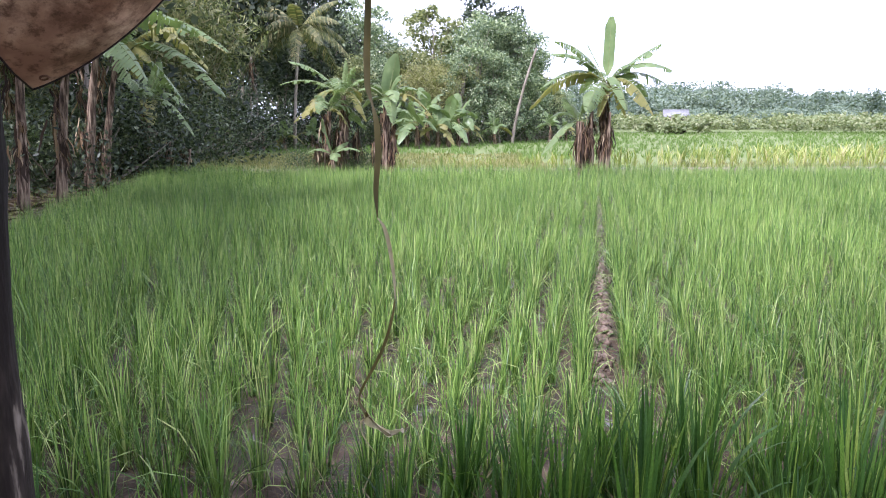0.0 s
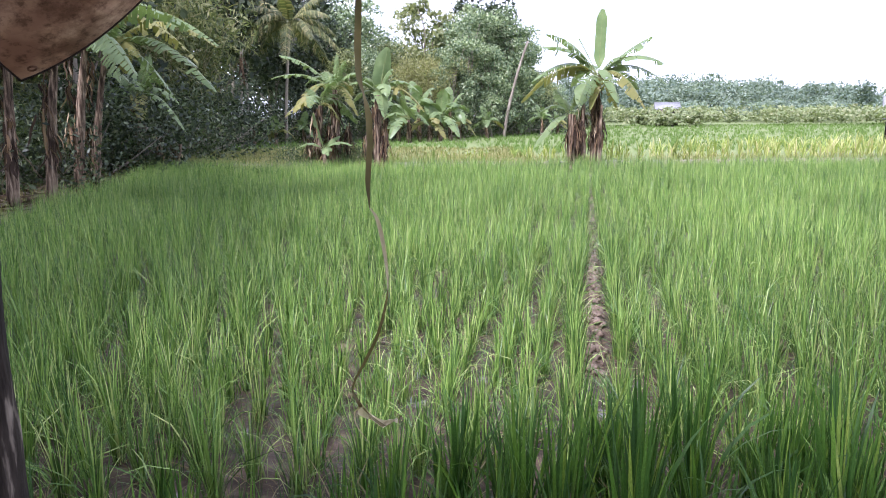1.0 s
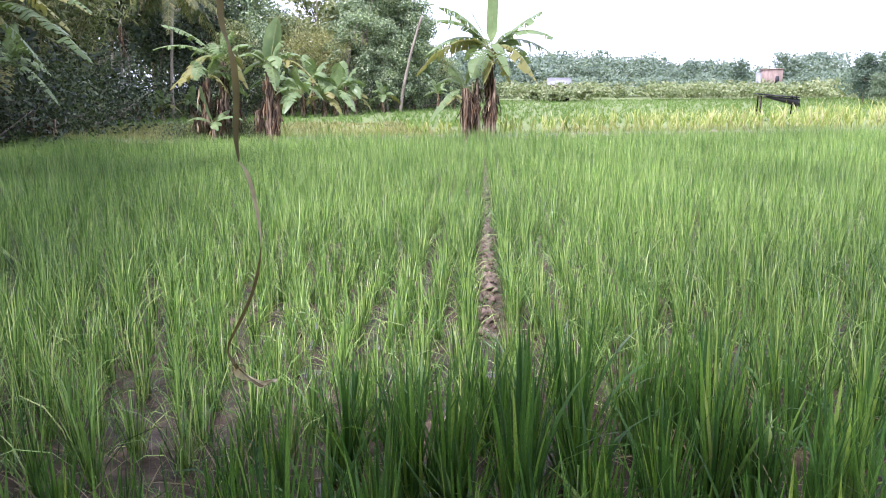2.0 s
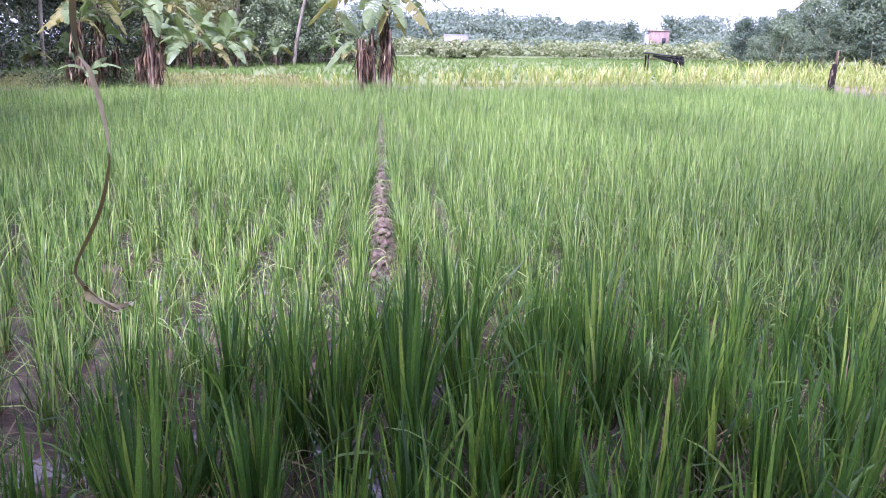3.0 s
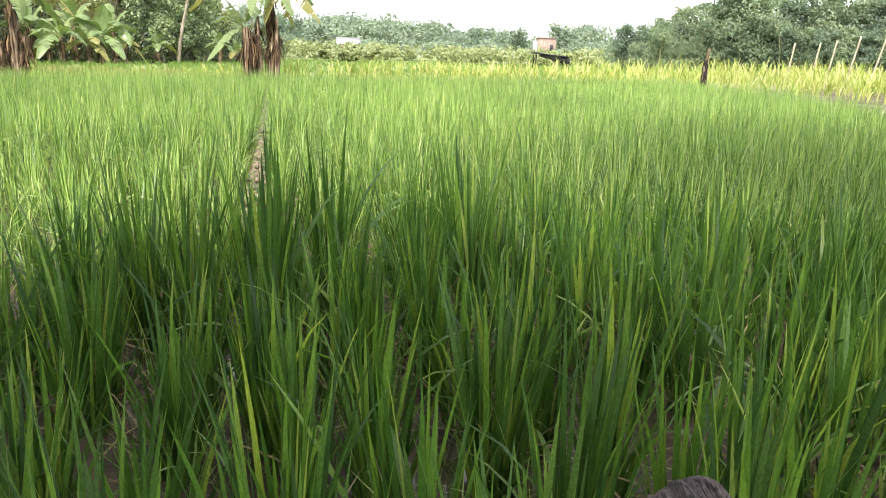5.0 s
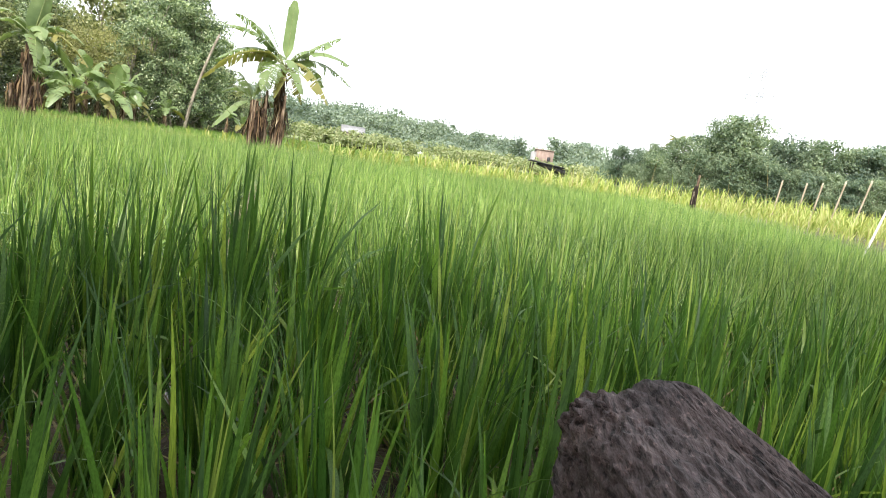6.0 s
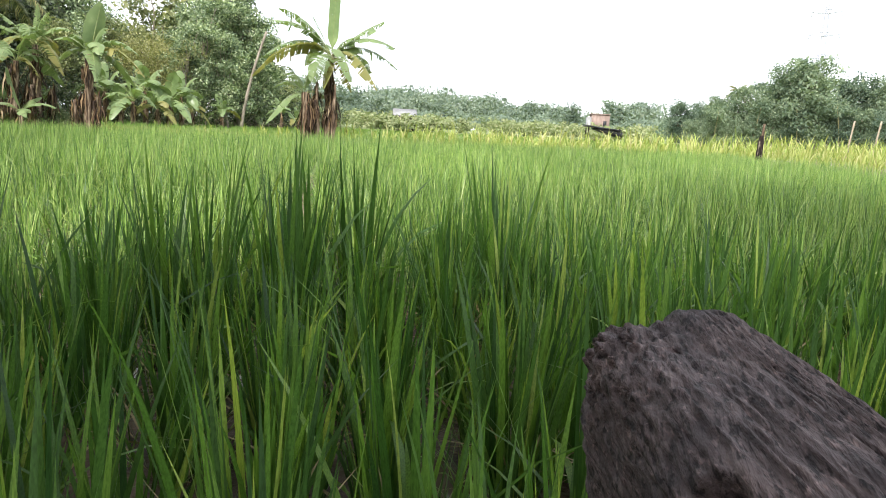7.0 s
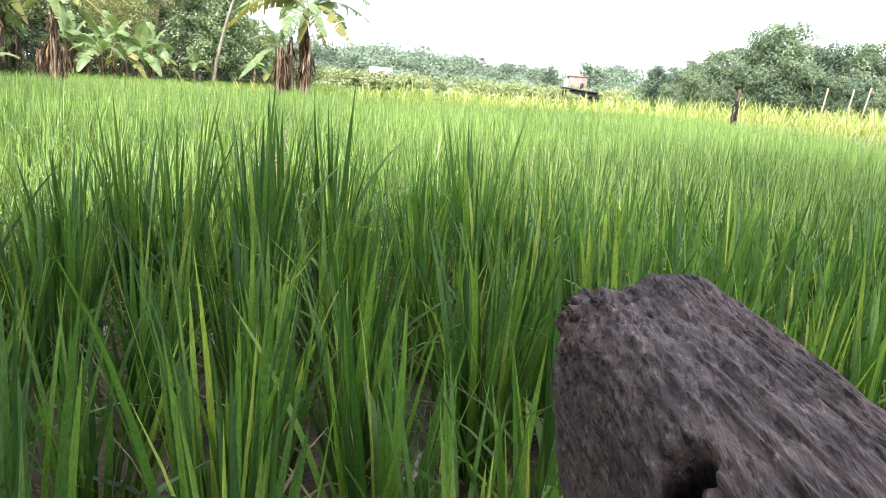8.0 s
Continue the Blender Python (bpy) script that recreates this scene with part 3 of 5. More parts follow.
r = rng_of(43)
x, y = r.uniform(-26, 18, 3600), r.uniform(20.9, 27.5, 3600)
keep = ~inside(x, y, FIELD) & (r.uniform(size=3600) < np.where(x > 4, 0.35, 0.9))
x, y = x[keep], y[keep]
stuff("grass", tufts("grass", x, y, ground_height(x, y), 7, 2, 0.3 * (0.5 + vnoise(x, y, 44)), 0.018, GRASS, 44), "rough pale grass on the bund behind the paddy", "grass")
x, y = r.uniform(-18, 4, 3200), r.uniform(26.5, 35, 3200)
stuff("grass", tufts("grass", x, y, ground_height(x, y), 5, 2, 0.22 * (0.4 + vnoise(x * 0.6, y * 0.6, 47)), 0.035, GRASS, 47), "pale dry grass lying between the paddy and the wood", "grass")
x, y = r.uniform(-11, -4.5, 1500), r.uniform(5, 24, 1500)
keep = ~inside(x, y, FIELD) & (x < -5.1 - 0.125 * y + 0.4)
x, y = x[keep], y[keep]
stuff("grass", tufts("grass", x, y, ground_height(x, y), 8, 2, 0.2, 0.014, GRASS, 45), "thin grass under the banana plants", "grass")
x, y = r.uniform(-30, 95, 15000), 27.5 + 68 * r.uniform(size=15000) ** 1.5
keep = (x < 0.95 * y) & (x > -0.5 * y) & ~((x > 4) & (y < 30)) & ~((x < 3 + (y - 27) * 0.1) & (y < 34.5))
x, y = x[keep], y[keep]
stuff("rice_crop", tufts("rice_crop", x, y, np.zeros(len(x)), 9, 2, 0.36, 0.034, FAR_RICE, 46, 0.35, 0.7), "flat green rice in the fields beyond the bund", "rice")


# ---- banana plants ----
def banana_leaf(origin, ctrl, tip, width, torn, seed, fold=0.5, blunt=0.30):
    """A banana leaf: an arched midrib with two rows of strips, torn apart here and there."""
    r = rng_of(seed)
    o, c, e = (np.asarray(p, float) for p in (origin, ctrl, tip))
    n = 36
    t = np.linspace(0, 1, n + 1)[:, None]
    mid = (1 - t) ** 2 * o + 2 * t * (1 - t) * c + t * t * e
    d = unit(np.gradient(mid, axis=0))
    side = np.cross(d, np.array((0.0, 0, 1.0)))
    side = unit(side + 0.15 * r.normal(size=3)) if np.linalg.norm(side[n // 2]) > 0.25 else unit(np.cross(d, r.normal(size=3)))
    up = np.cross(side, d)
    heap = Heap()
    rib = Heap().add(*tube(mid[::3], np.linspace(0.030, 0.006, n // 3 + 1) * (width / 0.5), 5))
    tt = t[:, 0]
    prof = width * np.clip((tt - 0.14) / 0.16, 0, 1) ** 0.7 * np.clip((1.02 - tt) / blunt, 0, 1) ** 0.6
    for s in (-1, 1):
        hang, short = fold * r.uniform(0.6, 1.3), 1.0
        for k in range(5, n):
            gap = 0.0
            if r.uniform() < torn:
                gap = r.uniform(0.05, 0.35)
                hang = fold * r.uniform(0.5, 1.4) + (r.uniform(0.2, 0.9) if r.uniform() < torn * 0.6 else 0)
                short = 1 if r.uniform() > torn * 0.15 else r.uniform(0.4, 0.85)
            a, b = mid[k], mid[k] * gap + mid[k + 1] * (1 - gap)
            wa, wb = prof[k] * short, (prof[k] * gap + prof[k + 1] * (1 - gap)) * short
            sd, u = side[k] * s, up[k]
            rows = []
            for f, dip in ((0.0, 0.0), (0.5, 0.10), (1.0, 0.42)):
                drop = -u * dip * hang - np.array((0, 0, 1.0)) * dip * (hang - 0.2) * 0.6
                shift = d[k] * 0.06 * f
                rows += [a + (sd * f * 0.92 + drop) * wa + shift * wa, b + (sd * f * 0.92 + drop) * wb + shift * wb - (b - a) * 0.5 * gap * f]
            heap.add(np.array(rows), np.array([(0, 1, 3, 2), (2, 3, 5, 4)]), 0)
    return heap, rib


def banana_stem(h, radius, lean, seed):
    r = rng_of(seed)
    zz = np.linspace(-0.05, h, 12)
    f = (zz / h).clip(0, 1) ** 1.4
    p = np.stack([lean[0] * f, lean[1] * f, zz], 1)
    return tube(p, radius * (0.92 - 0.45 * (zz / h).clip(0, 1)), 12, 0.16, r)


def dry_skirt(h, radius, count, seed, low=0.25, length=(0.35, 0.8)):
    """Dead leaves that hang down round the stem."""
    r = rng_of(seed)
    out = []
    for _ in range(count):
        phi, z = r.uniform(0, 2 * np.pi), h * r.uniform(low, 1.0)
        l = min(r.uniform(*length), z * 0.98)
        n = 13
        base = np.tile((radius * 0.75 * np.cos(phi), radius * 0.75 * np.sin(phi), z), (n, 1)) + r.normal(0, 0.03, (n, 3)) * np.array((1, 1, 3.0))
        v, q = blades(base, phi + r.normal(0, 0.7, n), np.full(n, l) * r.uniform(0.35, 1, n), np.full(n, 0.036) * r.uniform(0.25, 1.8, n), r.uniform(2.55, 3.3, n), r.uniform(-0.15, 0.85, n), 6, r.normal(0, 1.0, n), 3, 0.5)
        v += 0.012 * np.stack([np.sin(v[:, 2] * 23 + phi), np.cos(v[:, 2] * 19 + phi), 0 * phi + 0 * v[:, 2]], 1)
        out.append((v, q))
    return out


def banana(at, h, radius, leaves, seed, label, group="", dry=7, lean=(0.0, 0.0), torn=0.5, stems=(), extra=0):
    """leaves: tip (x, y, z from the crown), lift of the arch, width, material."""
    ob = thing("banana_plant", label, "banana plant", group, at)
    v, q = banana_stem(h, radius, lean, seed)
    part("stem", quad_mesh("stem", v, q, STEM, smooth=True), ob, "brown sheathed stem")
    top = np.array((lean[0], lean[1], h - 0.05))
    leaves = list(leaves) + (random_leaves(seed + 3, extra, 1.25, 0.75, 0.46, 0.35) if extra else [])
    for k, (tip, lift, width, mat) in enumerate(leaves):
        tip = np.asarray(tip, float)
        ctrl = top + tip * 0.42 + np.array((0, 0, lift))
        blade, rib = banana_leaf(top, ctrl, top + tip, width / 2, torn if tip[2] < 1.25 else 0.0, seed * 50 + k, 0.5 if tip[2] < 1.5 else 0.25, 0.30 if tip[2] < 1.5 else 0.16)
        leaf = part("leaf", blade.mesh("leaf", [mat]), ob, "yellowing torn leaf" if mat is BANANA_OLD else "")
        part("midrib", rib.mesh("midrib", [RIB], True), leaf)
    for k, (v, q) in enumerate(dry_skirt(h, radius, dry, seed + 7)):
        part("dead_leaf", quad_mesh("dead_leaf", v, q, BANANA_DRY), ob, "dry brown hanging leaf")
    for k, (dx, dy, hh, rr) in enumerate(stems):
        v, q = banana_stem(hh, rr, (dx * 0.15, dy * 0.15), seed + 20 + k)
        part("stem", quad_mesh("stem", v + np.array((dx, dy, 0)), q, STEM, smooth=True), ob, "brown dead stem stump")
        for v, q in dry_skirt(hh, rr, 9, seed + 30 + k, 0.45, (0.4, 1.1)):
            part("dead_leaf", quad_mesh("dead_leaf", v + np.array((dx, dy, 0)), q, BANANA_DRY), ob, "dry brown hanging leaf")
    return ob


def random_leaves(seed, count, reach, rise, width, old=0.2):
    r = rng_of(seed)
    out = []
    for k in range(count):
        phi = k * 2.4 + r.uniform(-0.4, 0.4)
        f = k / max(count - 1, 1)
        rr = reach * r.uniform(0.75, 1.1) * (0.35 + 0.65 * f)
        z = rise * (1.15 - 1.75 * f) * r.uniform(0.85, 1.15)
        mat = BANANA_OLD if (r.uniform() < old and f > 0.5) else BANANA
        out.append(((rr * math.cos(phi), rr * math.sin(phi), z), 0.45 + 0.55 * f * reach * 0.5, width * r.uniform(0.8, 1.15), mat))
    return out


# the lone clump at the far bund
banana((4.75, 21.1, 0.1), 2.5, 0.12, [
    ((0.07, 0.0, 1.84), 0.1, 0.35, BANANA), ((1.50, 0.1, 1.12), 0.25, 0.66, BANANA), ((-1.45, 0.2, 1.2), 0.6, 0.60, BANANA),
    ((-1.65, -0.3, 0.8), 0.65, 0.60, BANANA), ((-1.85, 0.2, -0.1), 0.9, 0.62, BANANA), ((1.75, -0.3, 0.35), 0.8, 0.6, BANANA), ((-2.20, -0.4, -0.65), 1.05, 0.66, BANANA_OLD), ((-1.45, 0.6, -0.10), 0.7, 0.60, BANANA),
    ((2.05, 0.3, -0.20), 0.85, 0.62, BANANA), ((1.15, -0.7, -0.85), 0.95, 0.66, BANANA_OLD), ((1.35, 0.8, -0.30), 0.8, 0.60, BANANA),
    ((-0.62, 0.1, 1.20), 0.1, 0.14, BANANA), ((0.3, -1.1, -0.7), 0.9, 0.64, BANANA), ((-0.5, 1.2, -0.2), 0.9, 0.6, BANANA),
    ((-0.7, -0.7, -0.75), 0.6, 0.60, BANANA), ((0.7, 0.5, -0.9), 0.6, 0.48, BANANA_OLD), ((-0.3, -0.4, -0.9), 0.4, 0.42, BANANA_OLD), ((0.55, -0.3, 0.55), 0.3, 0.36, BANANA)],
    61, "lone banana clump with an upright leaf and ragged dry stems", "", 18, (0.08, 0.0), 0.42, ((-0.30, -0.1, 1.75, 0.075), (-0.58, -0.12, 1.45, 0.07), (0.12, -0.2, 1.7, 0.075), (-0.42, 0.15, 1.3, 0.07)))
banana((4.15, 21.3, 0.1), 1.45, 0.13, [
    ((-0.9, -0.2, 0.10), 0.55, 0.42, BANANA), ((-1.05, -0.3, -0.85), 0.5, 0.46, BANANA), ((0.2, -0.4, 0.8), 0.2, 0.42, BANANA), ((-0.4, 0.3, 0.75), 0.2, 0.4, BANANA),
    ((0.9, 0.2, -0.2), 0.4, 0.4, BANANA)], 62, "small banana sucker with broad drooping leaves", "", 6, (-0.05, 0), 0.35)

# the clump in front of the wood
banana((-1.4, 21.4, 0.1), 2.05, 0.15, [
    ((0.28, 0.1, 1.35), 0.1, 0.62, BANANA), ((0.05, 0.3, 1.15), 0.1, 0.45, BANANA), ((1.15, -0.2, 0.10), 0.75, 0.46, BANANA), ((1.30, -0.4, -0.45), 0.85, 0.50, BANANA_OLD),
    ((1.05, 0.5, -0.7), 0.7, 0.46, BANANA), ((-0.8, -0.3, 0.3), 0.5, 0.44, BANANA), ((-0.9, 0.4, -0.3), 0.6, 0.44, BANANA), ((0.2, -0.9, -0.6), 0.7, 0.46, BANANA)],
    63, "banana plant with a broad upright leaf and brown stem", "bananas on the bund", 10, (0.08, 0), 0.35, ((-0.28, 0.1, 0.9, 0.08), (0.2, -0.1, 1.0, 0.08)), 4)
banana((-2.6, 21.7, 0.1), 2.2, 0.14, [
    ((-1.5, -0.2, 1.0), 0.5, 0.40, BANANA), ((-1.75, -0.3, 0.35), 0.6, 0.40, BANANA), ((0.1, 0, 1.05), 0.1, 0.16, BANANA), ((0.85, -0.2, 0.45), 0.5, 0.42, BANANA),
    ((-0.9, 0.4, 0.2), 0.7, 0.42, BANANA), ((0.7, -0.5, -0.7), 0.8, 0.46, BANANA_OLD), ((-1.1, -0.5, -0.6), 0.9, 0.46, BANANA_OLD), ((0.3, 0.9, -0.2), 0.7, 0.42, BANANA)],
    64, "banana plant with torn arching leaves and dry skirt", "bananas on the bund", 10, (0, 0), 0.6, ((0.3, 0.15, 1.1, 0.08),), 5)
banana((-3.05, 21.2, 0.1), 1.75, 0.13, [
    ((-0.95, -0.3, -0.25), 0.55, 0.42, BANANA_OLD), ((0.55, -0.3, -0.35), 0.5, 0.42, BANANA_OLD), ((-0.4, 0.3, 0.5), 0.3, 0.4, BANANA), ((0.5, 0.4, 0.3), 0.4, 0.4, BANANA), ((0.5, -0.5, 0.7), 0.4, 0.4, BANANA)],
    65, "ageing banana plant with yellow and brown leaves", "bananas on the bund", 12, (0.1, 0), 0.6, ((0.35, 0.1, 1.2, 0.08), (-0.25, 0.15, 0.8, 0.07)), 4)
banana((-2.85, 20.95, 0.1), 0.55, 0.09, [
    ((-0.25, -0.1, 1.05), 0.05, 0.40, BANANA), ((0.8, -0.2, 0.15), 0.35, 0.36, BANANA), ((-0.7, -0.1, 0.1), 0.35, 0.34, BANANA), ((0.4, 0.4, 0.4), 0.2, 0.32, BANANA), ((0.2, -0.6, -0.1), 0.3, 0.34, BANANA)],
    66, "young banana sucker with fresh green leaves", "bananas on the bund", 2, (0, 0), 0.15)

# the row beside the paddy
ROW = "banana row beside the paddy"
row_banana = banana((-6.85, 12.5, 0.12), 2.35, 0.10, [((1.0, -0.2, -0.15), 0.8, 0.52, BANANA), ((-1.2, 0.2, 0.3), 0.8, 0.5, BANANA), ((-0.4, 0.9, 0.9), 0.4, 0.5, BANANA), ((0.3, -1.2, 0.2), 0.8, 0.5, BANANA), ((0.5, 0.9, 0.6), 0.7, 0.5, BANANA)],
       71, "leaning brown-stemmed banana plant beside the paddy", ROW, 10, (0.15, 0), 0.8, (), 8)
row_banana.scale = (1.14, 1.14, 1.14)
row_banana = banana((-6.72, 13.5, 0.12), 2.45, 0.10, [((1.35, -0.4, -0.55), 1.0, 0.56, BANANA), ((1.9, 0.5, 0.25), 1.0, 0.55, BANANA), ((-0.9, 0.5, 0.9), 0.7, 0.5, BANANA), ((0.9, 0.8, 0.9), 0.7, 0.5, BANANA), ((0.2, -1.0, 0.3), 0.7, 0.5, BANANA), ((-0.3, -0.9, -0.3), 0.7, 0.5, BANANA_OLD)],
       72, "leaning brown-stemmed banana plant beside the paddy", ROW, 10, (0.25, 0.1), 0.8, (), 8)
row_banana.scale = (1.14, 1.14, 1.14)
row_banana = banana((-7.15, 15.5, 0.12), 2.7, 0.105, [((2.0, -0.2, -0.45), 1.15, 0.52, BANANA_OLD), ((2.15, 0.6, -0.1), 1.1, 0.5, BANANA), ((1.3, -0.5, 0.7), 0.9, 0.5, BANANA), ((0.8, 0.5, 1.3), 0.5, 0.5, BANANA), ((-1.0, 0.2, 0.9), 0.7, 0.5, BANANA), ((0.9, -0.9, -0.8), 0.8, 0.5, BANANA)],
       73, "big banana plant with long tattered leaves over the paddy", ROW, 10, (0.35, 0), 0.8, (), 8)
row_banana.scale = (1.14, 1.14, 1.14)
row_banana = banana((-7.35, 16.7, 0.12), 2.5, 0.10, [((2.15, -0.3, -0.75), 1.2, 0.5, BANANA), ((2.0, 0.5, 0.15), 1.1, 0.48, BANANA_OLD), ((1.0, -0.6, 0.8), 0.8, 0.48, BANANA), ((0.5, 0.6, 1.2), 0.4, 0.45, BANANA), ((1.0, 0.9, -0.9), 0.9, 0.5, BANANA), ((-1.2, 0, 0.4), 0.8, 0.5, BANANA)],
       74, "big banana plant with long tattered leaves over the paddy", ROW, 7, (0.4, 0), 0.7, (), 8)
row_banana.scale = (1.14, 1.14, 1.14)
banana((-7.95, 20.8, 0.12), 2.0, 0.15, [((1.3, -0.2, -0.9), 0.9, 0.5, BANANA), ((1.0, -0.4, 0.3), 0.8, 0.48, BANANA), ((-0.8, -0.3, 0.6), 0.7, 0.48, BANANA), ((0.3, 0.3, 1.2), 0.2, 0.42, BANANA), ((-1.2, -0.2, -0.2), 0.8, 0.46, BANANA), ((0.4, -0.9, -0.6), 0.7, 0.5, BANANA_OLD)],
       75, "banana clump with a skirt of dead leaves at the paddy corner", ROW, 16, (0.1, 0), 0.6, ((0.5, 0.1, 0.9, 0.16), (-0.4, 0.1, 1.0, 0.14), (0.9, 0.3, 0.7, 0.12)), 5)


def far_banana(seed, h, reach, leaves, label, group):
    return banana((0, 0, -60), h, 0.12, random_leaves(seed, leaves, reach, reach * 0.75, 0.5), seed, label, group, 4, (0, 0), 0.35)


KINDS = [far_banana(81, 0.9, 1.25, 9, "small banana plant before the wood", "small bananas before the wood"), far_banana(82, 1.2, 1.4, 9, "small banana plant before the wood", "small bananas before the wood"), far_banana(83, 0.7, 1.1, 8, "small banana plant before the wood", "small bananas before the wood")]
r = rng_of(84)
spots = [(-15.1, 40, 1.05), (-13.2, 42, 0.9), (-11.6, 41, 1.0), (-9.6, 43, 0.9), (-3.4, 45, 1.5), (-2.4, 44, 1.35), (-1.6, 43, 1.45), (-0.8, 45, 1.6), (0.0, 44, 1.4), (0.8, 45, 1.5), (1.6, 46, 1.45), (2.3, 48, 1.3), (4.4, 50, 1.1), (8.6, 54, 1.0), (9.8, 58, 1.1), (6.9, 56, 1.0), (-7.2, 44, 0.9), (-17.5, 36, 1.1)]
for k, (b, d, s) in enumerate(spots):
    x, y = 0.1 + d * math.sin(radians(b)), 0.16 + d * math.cos(radians(b))
    copy_thing(KINDS[k % 3], pose(x, y, 0.0, 0, 0, r.uniform(0, 360)) @ Matrix.Scale(s, 4))
for ob in KINDS:
    for o in (*ob.children_recursive, ob):
        bpy.data.objects.remove(o)


# ---- trees ----
def limb(a, b, bow, n, rng):
    t = np.linspace(0, 1, n)[:, None]
    a, b = np.asarray(a, float), np.asarray(b, float)
    side = rng.normal(size=3) * bow
    return a * (1 - t) + b * t + side * (t * (1 - t) * 2)


def tree(seed, h, spread, base, lobes, leaves, size, material, label, group, kind="tree", aspect=0.55, loose=0.30, trunk=0.16):
    """Trunk, limbs that fork to every lobe of the crown, and a crown of single leaves in clumps."""
    r = rng_of(seed)
    ob = thing(kind, label, "tree", group)
    wood, crown = Heap(), Heap()
    fork = base * r.uniform(0.8, 1.1)
    path = limb((0, 0, -0.2), (r.normal(0, 0.3), r.normal(0, 0.3), h * 0.8), 0.5, 9, r)
    v, q = tube(path, np.linspace(trunk, trunk * 0.2, 9), 8, 0.06, r)
    wood.add(v, q)
    per = leaves // (lobes * 9)
    for k in range(lobes):
        phi = k * 2.4 + r.uniform(-0.5, 0.5)
        f = (k + 0.5) / lobes
        zc = base + (h - base) * (0.12 + 0.8 * f)
        rad = spread * (1 - 0.75 * abs(f - 0.35) ** 1.2) * r.uniform(0.35, 0.75)
        c = np.array((rad * math.cos(phi), rad * math.sin(phi), zc))
        start = path[min(2 + int(5 * f), 7)]
        v, q = tube(limb(start, c, 0.4, 5, r), np.linspace(trunk * 0.42, 0.025, 5), 5, 0.05, r, False)
        wood.add(v, q)
        lobe_r = spread * r.uniform(0.42, 0.62) * (1.1 - 0.4 * f)
        for _ in range(9):
            d = unit(r.normal(size=(1, 3)))[0]
            d[2] = d[2] * 0.75 + 0.1
            cc = c + d * lobe_r * r.uniform(0.6, 1.0)
            pts = cc + np.clip(r.normal(size=(per, 3)), -1.7, 1.7) * lobe_r * loose * np.array((1.1, 1.1, 0.65))
            v, q = leaf_quads(pts, np.full(per, size), r, aspect, 0.7)
            crown.add(v, q)
    part("trunk", wood.mesh("trunk", [BARK], True), ob)
    part("crown", crown.mesh("crown", [material]), ob)
    return ob


def bamboo(seed, h, culms, material, label, group):
    r = rng_of(seed)
    ob = thing("bamboo_clump", label, "bamboo", group)
    crown = Heap()
    for _ in range(culms):
        phi = r.uniform(0, 2 * np.pi)
        hh, out = h * r.uniform(0.7, 1.05), h * r.uniform(0.12, 0.38)
        t = np.linspace(0, 1, 9)
        b = r.uniform(0, 0.7)
        p = np.stack([(b + out * t ** 2.4) * np.cos(phi), (b + out * t ** 2.4) * np.sin(phi), hh * (t - 0.16 * t ** 4) - 0.1], 1)
        v, q = tube(p, np.linspace(0.045, 0.012, 9), 5, 0, r)
        part("culm", quad_mesh("culm", v, q, CULM, smooth=True), ob)
        n = 330
        f = 0.12 + 0.88 * r.uniform(size=n) ** 0.75
        at = np.stack([np.interp(f, t, p[:, i]) for i in range(3)], 1) + r.normal(size=(n, 3)) * (0.22 + 0.45 * f)[:, None] * np.array((1, 1, 0.7))
        v, q = leaf_quads(at, np.full(n, 0.34), r, 0.22, 0.4, 0.7)
        crown.add(v, q)
    part("foliage", crown.mesh("foliage", [material]), ob)
    return ob


def shrub(seed, h, spread, leaves, size, material, label, group):
    r = rng_of(seed)
    ob = thing("shrub", label, "shrub", group)
    crown, wood = Heap(), Heap()
    for _ in range(16):
        c = np.array((r.normal(0, spread * 0.5), r.normal(0, spread * 0.5), h * r.uniform(0.12, 0.85)))
        v, q = tube(limb((0, 0, -0.1), c, 0.2, 4, r), np.linspace(0.03, 0.01, 4), 4, 0, r, False)
        wood.add(v, q)
        v, q = leaf_quads(c + r.normal(size=(leaves // 16, 3)) * spread * 0.3, np.full(leaves // 16, size), r, 0.45, 0.6)
        crown.add(v, q)
    part("wood", wood.mesh("wood", [BARK]), ob)
    part("foliage", crown.mesh("foliage", [material]), ob)
    return ob


